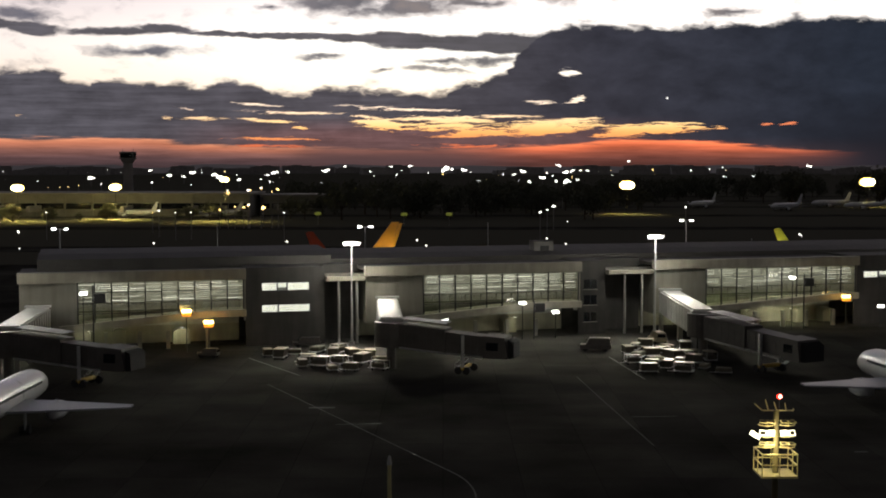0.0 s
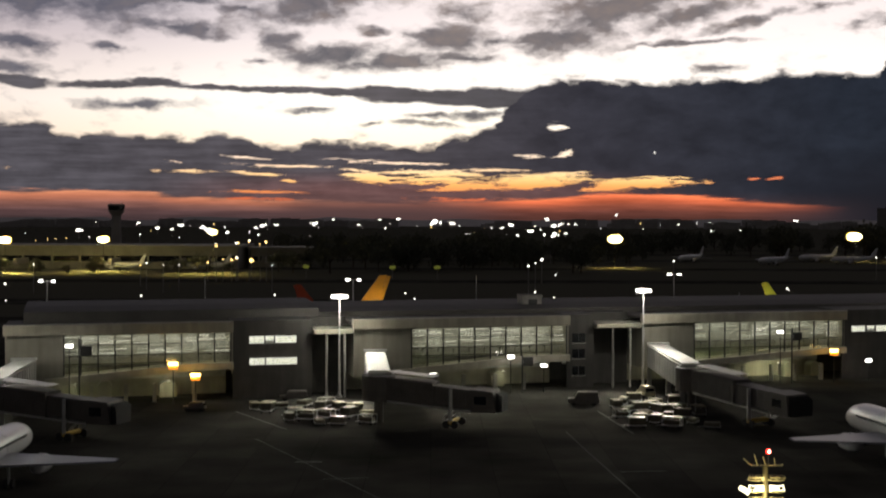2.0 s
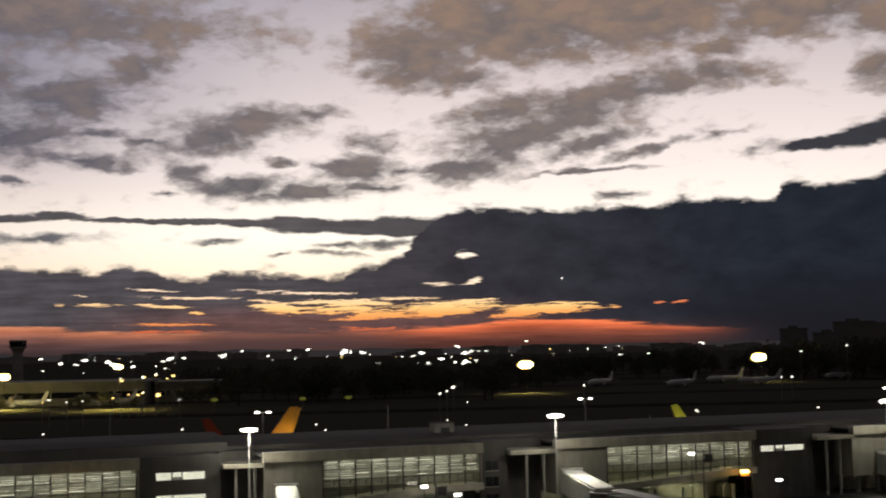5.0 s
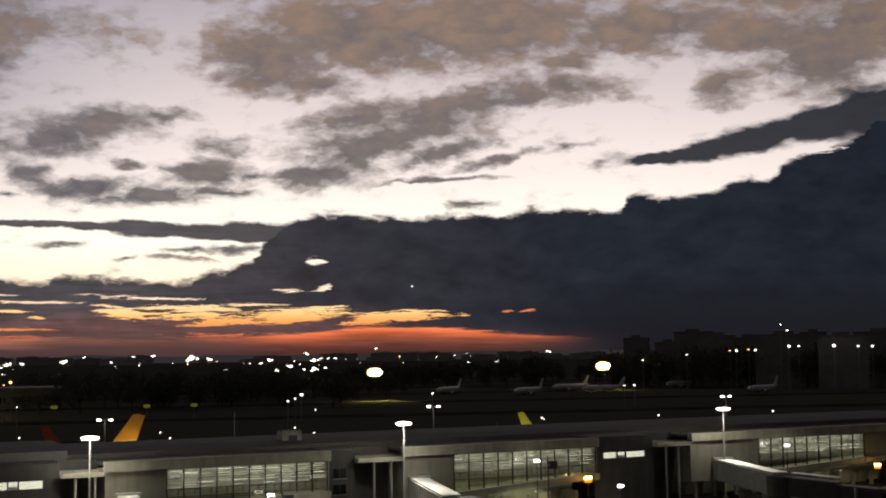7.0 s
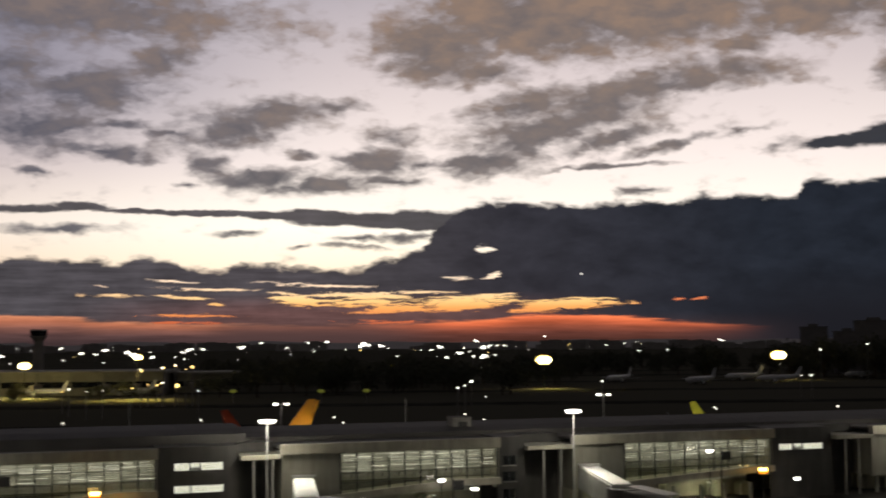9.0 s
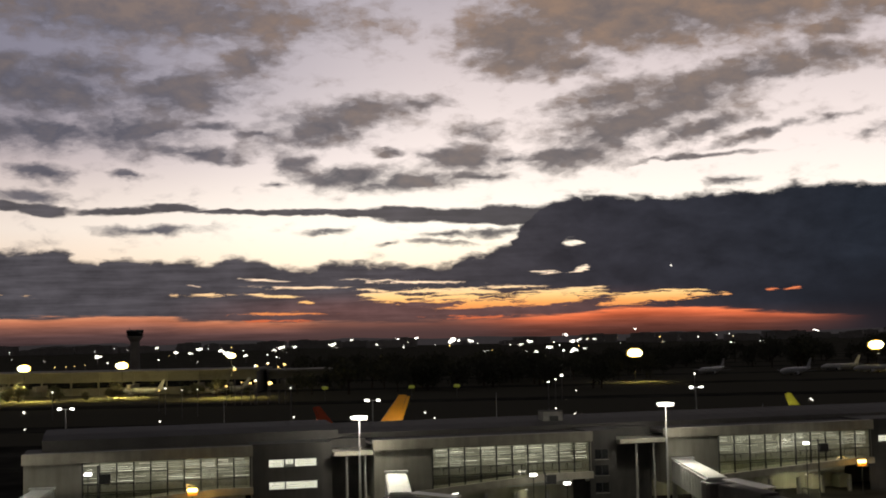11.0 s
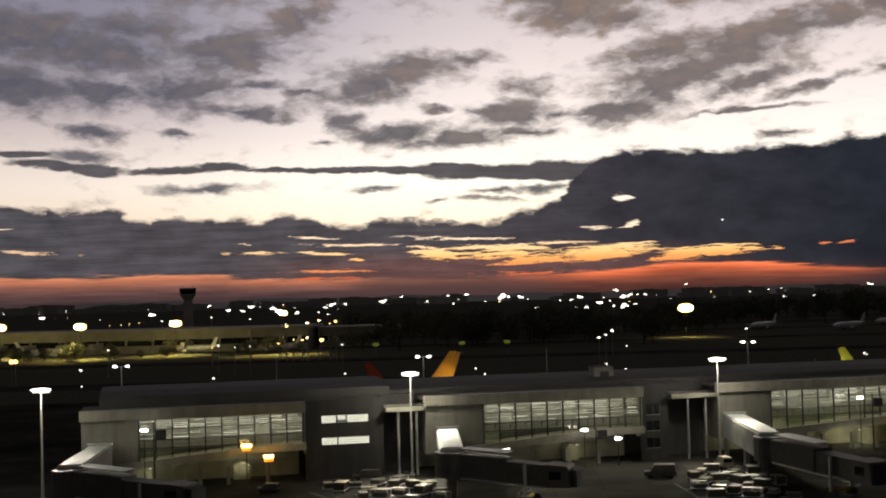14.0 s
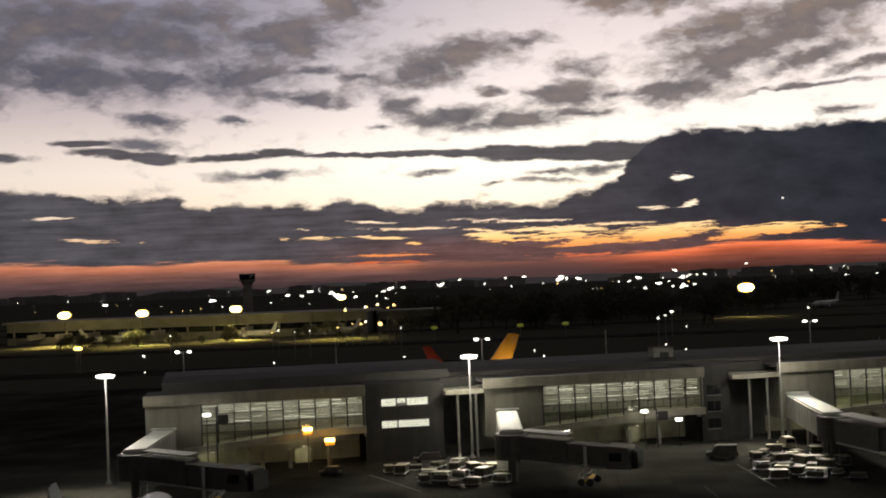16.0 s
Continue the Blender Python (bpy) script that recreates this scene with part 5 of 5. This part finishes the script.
# ---- far field ----
def control_tower(x, y):
    top = thing("control_tower", pose(x, y, 0), "dark control tower with a flared cab", "control tower")
    part("shaft", pole((0, 0, 0), (0, 0, 31.0), 4.2, 3.6, 12), far_dark, top)
    part("neck", pole((0, 0, 31.0), (0, 0, 33.4), 3.6, 5.4, 12), far_dark, top)
    part("lower_cab", pole((0, 0, 33.4), (0, 0, 34.9), 5.4, 5.8, 12), far_dark, top)
    part("cab", pole((0, 0, 35.1), (0, 0, 39), 5.9, 6.6, 12), cockpit_glass, top, "dark glazed cab")
    part("cab_roof", pole((0, 0, 39), (0, 0, 40), 6.7, 6.3, 12), far_dark, top)
    part("gallery", pole((0, 0, 34.4), (0, 0, 35.1), 6.7, 6.7, 12), far_dark, top)
    for a in (-4, 4):
        part("aerial", pole((a, 0, 40), (a, 0, 42), 0.2, 0.1), steel, top)


control_tower(-241, 972)


def far_terminal(x0, x1, y0, y1, depth, h, label, rng):
    a = math.degrees(math.atan2(y1 - y0, x1 - x0))
    n = math.hypot(x1 - x0, y1 - y0)
    top = thing("far_terminal", pose(x0, y0, 0, 0, 0, a), label, "terminal building", "far terminals")
    part("wall", block(0, n, 0, depth, 0, h), far_wall, top)
    part("roof", block(-2, n + 2, -3, depth + 2, h + 0.01, h + 1.2), far_wall, top)
    part("dark_band", block(0, n, -0.4, -0.01, h * 0.35, h * 0.62), cockpit_glass, top)
    k = 4.0
    while k < n - 8:
        w = rng.uniform(3, 9)
        part("pier", block(k, k + 1.0, -0.9, -0.41, 0, h), far_wall, top)
        if rng.random() < 0.5:
            part("boarding_bridge", block(k + 2, k + 4, -22, -0.9, 3.5, 6.5), far_dark, top)
        k += w + 12


far_terminal(-330, -112, 735, 735, 50, 12.5, "long low terminal across the field in yellow light", rng)
far_terminal(-108, -72, 760, 770, 30, 11, "low hangar across the field in the dark", rng)


flood_halo = glow("yellow_flood_halo", (1.0, 0.72, 0.18), 0.30)


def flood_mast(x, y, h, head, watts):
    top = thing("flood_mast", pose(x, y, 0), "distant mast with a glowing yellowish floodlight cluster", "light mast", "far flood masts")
    # near-black pole stays dark beside its own flood
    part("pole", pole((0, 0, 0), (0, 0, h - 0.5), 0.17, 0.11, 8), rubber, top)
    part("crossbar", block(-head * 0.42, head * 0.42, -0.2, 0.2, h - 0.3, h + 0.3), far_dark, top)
    # lamp cluster built oversized to take in its bloom
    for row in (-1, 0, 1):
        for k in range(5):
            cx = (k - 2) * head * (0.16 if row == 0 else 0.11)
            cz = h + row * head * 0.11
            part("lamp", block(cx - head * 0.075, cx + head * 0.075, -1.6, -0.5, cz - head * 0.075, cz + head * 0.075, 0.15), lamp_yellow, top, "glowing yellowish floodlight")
    # glowing disc stands in for the yellow halo round the lamps
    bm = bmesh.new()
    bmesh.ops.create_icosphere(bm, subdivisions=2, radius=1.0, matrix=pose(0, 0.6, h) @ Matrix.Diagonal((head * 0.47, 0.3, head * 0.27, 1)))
    part("reflector", bm, flood_halo, top, "dim yellow halo disc behind the lamps")
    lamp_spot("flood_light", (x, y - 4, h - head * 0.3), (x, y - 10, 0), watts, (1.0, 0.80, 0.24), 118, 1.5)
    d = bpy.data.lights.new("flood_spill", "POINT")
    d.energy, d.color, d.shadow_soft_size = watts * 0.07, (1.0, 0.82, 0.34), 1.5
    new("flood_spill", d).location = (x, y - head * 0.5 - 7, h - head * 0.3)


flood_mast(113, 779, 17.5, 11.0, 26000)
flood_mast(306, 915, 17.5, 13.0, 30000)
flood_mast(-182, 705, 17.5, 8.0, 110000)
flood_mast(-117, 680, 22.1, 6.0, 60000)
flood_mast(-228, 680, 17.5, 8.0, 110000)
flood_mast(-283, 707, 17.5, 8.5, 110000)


def far_lamp(x, y, z, size, glowing):
    top = thing("far_street_lamp", pose(x, y, 0), "distant amber street lamp" if glowing is amber_glow else "distant white street lamp", "street lamp", "far lamps")
    part("pole", pole((0, 0, 0), (0, 0, z - size * 0.2), 0.15 + size * 0.02, seg=5), far_dark, top)
    # head swollen well past a lantern's size to hold the glare
    bm = bmesh.new()
    bmesh.ops.create_icosphere(bm, subdivisions=1, radius=size * 0.37, matrix=pose(0, 0, z) @ Matrix.Diagonal((1.1, 0.6, 0.8, 1)))
    part("lamp", bm, glowing, top)
    if size > 4:
        k = random.Random(int(x * 7 + y))
        for s in (-1, 1):
            o = (s * size * k.uniform(0.35, 0.75), size * k.uniform(-0.3, 0.25), size * k.uniform(0.12, 0.24))
            bm = bmesh.new()
            bmesh.ops.create_icosphere(bm, subdivisions=1, radius=o[2], matrix=pose(o[0], 0, z + o[1]))
            part("lamp", bm, glowing, top)
            part("lamp_arm", pole((0, 0, z - size * 0.2), (o[0], 0, z + o[1]), 0.08 + size * 0.01, seg=4), far_dark, top)


def edge_light(x, y, size):
    top = thing("taxiway_light", pose(x, y, 0), "small white taxiway light on the field", "taxiway light", "taxiway lights")
    part("stem", pole((0, 0, 0), (0, 0, 0.8), 0.06, seg=5), steel, top)
    bm = bmesh.new()
    bmesh.ops.create_icosphere(bm, subdivisions=1, radius=size * 0.45, matrix=pose(0, 0, 1.0))
    part("lamp", bm, edge_glow, top)


far_lamp(-513, 1849, 11.0, 6.8, white_glow)
far_lamp(-855, 3703, 13.3, 8.5, white_glow)
far_lamp(-482, 2236, 11.0, 7.1, white_glow)
far_lamp(-413, 2024, 11.0, 4.6, white_glow)
far_lamp(-597, 3027, 11.0, 9.6, white_glow)
far_lamp(-315, 1374, 11.0, 2.5, white_glow)
far_lamp(-323, 1849, 11.0, 11.7, white_glow)
far_lamp(-151, 888, 11.0, 3.6, white_glow)
far_lamp(-263, 1637, 11.0, 4.4, white_glow)
far_lamp(-145, 947, 11.0, 3.0, white_glow)
far_lamp(-149, 1039, 11.0, 2.8, white_glow)
far_lamp(-92, 601, 11.0, 1.6, white_glow)
far_lamp(-403, 3027, 11.0, 10.9, white_glow)
far_lamp(-326, 2359, 11.0, 5.3, white_glow)
far_lamp(-397, 3257, 11.0, 8.8, white_glow)
far_lamp(-152, 1291, 11.0, 2.3, white_glow)
far_lamp(-350, 3784, 11.3, 15.2, white_glow)
far_lamp(-293, 3789, 24.7, 6.8, white_glow)
far_lamp(-202, 3526, 11.0, 6.3, white_glow)
far_lamp(-155, 3797, 24.7, 6.8, white_glow)
far_lamp(-100, 3799, 26.4, 10.2, white_glow)
far_lamp(-118, 526, 11.0, 1.2, white_glow)
far_lamp(-106, 502, 11.0, 0.7, white_glow)
far_lamp(-159, 508, 11.0, 0.9, white_glow)
far_lamp(10, 3800, 19.6, 23.7, white_glow)
far_lamp(61, 3799, 14.6, 11.9, white_glow)
far_lamp(42, 1468, 11.0, 4.6, white_glow)
far_lamp(221, 3526, 11.0, 12.6, white_glow)
far_lamp(139, 2497, 11.0, 5.6, white_glow)
far_lamp(96, 1419, 11.0, 4.4, white_glow)
far_lamp(145, 1849, 11.0, 6.6, white_glow)
far_lamp(345, 3784, 28.1, 10.2, white_glow)
far_lamp(316, 3257, 11.0, 14.6, white_glow)
far_lamp(148, 1520, 11.0, 7.5, white_glow)
far_lamp(166, 1576, 11.0, 4.9, white_glow)
far_lamp(131, 1468, 11.0, 3.9, white_glow)
far_lamp(387, 3780, 13.0, 8.5, white_glow)
far_lamp(430, 3776, 13.0, 6.8, white_glow)
far_lamp(78, 870, 11.0, 1.6, white_glow)
far_lamp(82, 870, 11.0, 1.6, white_glow)
far_lamp(51, 584, 11.0, 2.1, white_glow)
far_lamp(39, 508, 11.0, 1.4, white_glow)
far_lamp(550, 3760, 39.8, 6.8, white_glow)
far_lamp(448, 2024, 11.0, 5.5, white_glow)
far_lamp(550, 2236, 11.0, 5.1, white_glow)
far_lamp(1049, 3652, 26.5, 6.8, white_glow)
far_lamp(109, 569, 11.0, 1.3, white_glow)
far_lamp(230, 637, 11.0, 1.5, white_glow)
far_lamp(416, 832, 30.6, 3.2, white_glow)
far_lamp(422, 829, 30.5, 2.3, white_glow)
far_lamp(443, 818, 30.6, 3.7, white_glow)
far_lamp(457, 810, 30.0, 2.3, white_glow)
far_lamp(465, 805, 29.9, 2.3, white_glow)
far_lamp(395, 842, 28.1, 2.7, white_glow)
far_lamp(383, 847, 27.8, 2.7, white_glow)
far_lamp(351, 861, 25.4, 1.8, white_glow)
far_lamp(322, 872, 21.7, 1.8, white_glow)
far_lamp(1056, 3650, 24.4, 6.8, white_glow)
far_lamp(536, 2162, 11.0, 4.0, white_glow)
far_lamp(-639, 1748, 11.0, 6.6, white_glow)
far_lamp(-502, 1810, 11.0, 6.7, white_glow)
far_lamp(-328, 1218, 11.0, 1.9, white_glow)
far_lamp(-450, 2501, 11.0, 9.1, white_glow)
far_lamp(-235, 1638, 11.0, 2.5, white_glow)
far_lamp(-63, 502, 11.0, 0.8, white_glow)
far_lamp(-101, 508, 11.0, 0.8, white_glow)
far_lamp(-357, 1208, 9.0, 1.3, amber_glow)
far_lamp(-356, 1178, 9.0, 1.3, amber_glow)
far_lamp(-366, 1274, 9.0, 1.4, amber_glow)
far_lamp(-358, 1150, 9.0, 1.2, amber_glow)
far_lamp(-194, 1421, 11.0, 2.2, white_glow)
far_lamp(398, 3679, 13.6, 5.7, white_glow)
far_lamp(44, 535, 11.0, 1.1, white_glow)
far_lamp(795, 3614, 21.5, 3.8, white_glow)
far_lamp(379, 849, 27.9, 1.6, amber_glow)
far_lamp(391, 844, 28.5, 1.6, amber_glow)
far_lamp(415, 832, 41.7, 2.1, white_glow)
far_lamp(411, 834, 45.8, 1.6, white_glow)
far_lamp(222, 630, 11.0, 1.0, white_glow)
far_lamp(-101, 596, 16.7, 1.9, amber_glow)
far_lamp(-91, 598, 18.0, 1.6, amber_glow)
far_lamp(-86, 599, 18.8, 1.3, amber_glow)
far_lamp(-78, 600, 18.2, 1.6, amber_glow)
far_lamp(-94, 598, 10.0, 1.6, amber_glow)
far_lamp(-92, 598, 10.8, 1.3, amber_glow)
far_lamp(-105, 596, 8.8, 1.3, amber_glow)
far_lamp(-98, 597, 10.3, 1.0, amber_glow)
far_lamp(-81, 600, 17.2, 1.0, amber_glow)
far_lamp(-88, 620, 9.0, 3.4, amber_glow)
far_lamp(-143, 1096, 9.0, 3.0, amber_glow)
far_lamp(-127, 554, 9.0, 1.0, amber_glow)
far_lamp(-181, 466, 9.0, 2.7, amber_glow)
far_lamp(-182, 465, 9.0, 2.7, amber_glow)
edge_light(-185, 551, 1.04)
edge_light(-107, 468, 0.86)
edge_light(-59, 478, 0.86)
edge_light(-10, 489, 0.87)
edge_light(-6, 455, 0.81)
edge_light(41, 500, 0.90)
edge_light(45, 464, 0.83)
edge_light(64, 651, 0.88)
edge_light(149, 529, 0.98)
edge_light(105, 458, 0.63)
edge_light(261, 540, 1.07)
edge_light(264, 500, 1.01)
edge_light(202, 529, 1.01)
edge_light(147, 519, 0.72)
edge_light(-147, 439, 0.62)
edge_light(-183, 546, 1.03)


# scattered small lamps of the town, too many and small to count
def town_lights(count, seed):
    r = random.Random(seed)
    bm = bmesh.new()
    while count:
        az = r.uniform(-26, 33)
        d = r.uniform(1100, 3900)
        crowd = 0.25 + 0.75 * math.exp(-((az - 5) / 3.5) ** 2) + 0.7 * math.exp(-((az + 9) / 5) ** 2) + 0.25 * math.exp(-((az + 20) / 4) ** 2)
        if r.random() > crowd:
            continue
        x, y = heading(az, d)
        s = d / 2243 * r.choice((0.7, 0.9, 1.2, 1.6, 2.2)) * 0.55
        bmesh.ops.create_icosphere(bm, subdivisions=1, radius=s, matrix=pose(x, y, r.uniform(4, 20)))
        count -= 1
    for k, f in enumerate(bm.faces):
        f.material_index = 1 if (k // 80) % 5 == 0 else 0
    ob = part("town_lights", bm, [white_glow, amber_glow])
    tagged(ob, "scattered small white and amber lamps of a distant town", "town lights", kind="stuff")


town_lights(70, 11)

# lit patches of grass-side lamps, dim and greenish
for x, y in ((-62, 628), (-19, 620), (3, 622)):
    top = thing("marker_lamp", pose(x, y, 0), "dim greenish lamp low on the field", "marker lamp", "marker lamps")
    part("post", pole((0, 0, 0), (0, 0, 5), 0.12, seg=6), far_dark, top)
    part("lamp", block(-1.6, 1.6, -0.8, 0.8, 5.0, 6.6, 0.5), green_glow, top)


# ---- town blocks and trees along the rim of the field ----
def town_block(x, y, w, d, h, turn, skin=far_dark):
    top = thing("town_building", pose(x, y, 0, 0, 0, turn), "dark low town building beyond the field", "building", "town buildings")
    part("wall", block(-w / 2, w / 2, -d / 2, d / 2, 0, h), skin, top)
    part("roof", block(-w / 2 - 0.5, w / 2 + 0.5, -d / 2 - 0.5, d / 2 + 0.5, h + 0.01, h + 0.8), skin, top)
    part("roof_house", block(-w * 0.2, w * 0.15, -d * 0.2, d * 0.2, h + 0.81, h + 3.2), skin, top)


# darker wall tone for the blocks on the right
dark_block_wall = material("darker_town_wall", (0.20, 0.19, 0.19), 0.9, 0.0, 0.3, 10.0, 0.6)
r = random.Random(21)
for k in range(120):
    az = r.uniform(-27, 34)
    d = r.uniform(3880, 4520)
    x, y = heading(az, d)
    town_block(x, y, r.uniform(35, 130), r.uniform(15, 40), r.uniform(10, 27), r.uniform(-20, 20))
for az, d, w, h in ((20.0, 1150, 23, 47), (21.4, 1150, 24, 43), (22.5, 1150, 34, 52), (23.6, 1020, 24, 47), (24.9, 1100, 30, 46), (26.4, 1000, 42, 47), (27.6, 1050, 20, 49), (28.8, 950, 34, 45), (30.4, 1000, 40, 48), (32.2, 1000, 50, 47)):
    x, y = heading(az, d)
    town_block(x, y, w, 18, h - 8, -az, dark_block_wall)


def tree(rr, h):
    top = thing("tree", pose(0, 0, 0), "dark broad tree at the edge of the field", "tree", "trees")
    bm = bmesh.new()
    rod(bm, (0, 0, 0), (0.2, 0.1, h * 0.45), h * 0.035, h * 0.022, 7)
    ends = []
    for k in range(6):
        a = k * math.tau / 6 + rr.uniform(-.3, .3)
        e = Vector((math.cos(a) * h * rr.uniform(.18, .42), math.sin(a) * h * rr.uniform(.18, .42), h * rr.uniform(.28, .8)))
        rod(bm, (0.2, 0.1, h * rr.uniform(.3, .44)), e, h * 0.014, h * 0.006, 5)
        ends.append(e)
    part("trunk", bm, bark, top)
    verts, faces = [], []
    for e in ends + [Vector((0, 0, h * 0.85))]:
        for k in range(110):
            c = e + Vector((rr.gauss(0, .14), rr.gauss(0, .14), rr.gauss(0, .11))) * h
            c.z = abs(c.z) + 0.4
            s = h * rr.uniform(.02, .05)
            q = Euler((rr.uniform(0, 6), rr.uniform(0, 6), rr.uniform(0, 6))).to_matrix()
            i = len(verts)
            verts += [tuple(c + q @ Vector(v) * s) for v in ((-1, -.5, 0), (1, -.6, .2), (1.1, .5, 0), (-.9, .6, .25))]
            faces.append((i, i + 1, i + 2, i + 3))
    me = bpy.data.meshes.new("crown")
    me.from_pydata(verts, [], faces)
    me.materials.append(leaf)
    new("crown", me).parent = top
    return top


kinds = [tree(r, 12), tree(r, 12), tree(r, 12)]
spots = []
for k in range(200):
    az = r.uniform(-7, 12) if k < 120 else r.uniform(10, 33)
    d = r.uniform(690, 980) if az < 12 else r.uniform(1000, 1300)
    if (d < 820 and 6.8 < az < 9.6) or 9.6 <= az < 12:
        d += 300
    spots.append((az, d, r.uniform(0.8, 1.5) if az < 12 else r.uniform(1.0, 1.9)))
for k in range(34):
    az = r.uniform(18.8, 33)
    spots.append((az, r.uniform(980, 1060), r.uniform(1.6, 2.6)))
for k in range(26):
    spots.append((r.uniform(-22.5, -9.0), r.uniform(690, 722), r.uniform(0.35, 0.75)))
for k, (az, d, s) in enumerate(spots):
    x, y = heading(az, d)
    m = pose(x, y, 0, 0, 0, r.uniform(0, 360)) @ Matrix.Scale(s, 4)
    src = kinds[k % 3]
    if k < 3:
        src.matrix_basis = m
    else:
        c = copy_thing(src, pose(0, 0, 0))
        c.matrix_basis = m


# low far land under the afterglow
bm = bmesh.new()
prev = None
for k in range(121):
    az = -40 + k * 0.75
    x, y = heading(az, 4600)
    h = 26 + 12 * noise.noise(Vector((az * 0.35, 3.1, 0))) + 7 * noise.noise(Vector((az * 1.7, 9.0, 0)))
    x2, y2 = heading(az, 4690)
    now = [bm.verts.new(p) for p in ((x, y, -1), (x, y, h), (x2, y2, h * 0.8), (x2, y2, -1))]
    if prev:
        for i in range(3):
            bm.faces.new((prev[i], now[i], now[i + 1], prev[i + 1]))
    prev = now
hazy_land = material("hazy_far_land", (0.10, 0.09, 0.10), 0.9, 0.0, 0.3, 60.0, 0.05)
# faint emission on the land stands in for haze over far hills
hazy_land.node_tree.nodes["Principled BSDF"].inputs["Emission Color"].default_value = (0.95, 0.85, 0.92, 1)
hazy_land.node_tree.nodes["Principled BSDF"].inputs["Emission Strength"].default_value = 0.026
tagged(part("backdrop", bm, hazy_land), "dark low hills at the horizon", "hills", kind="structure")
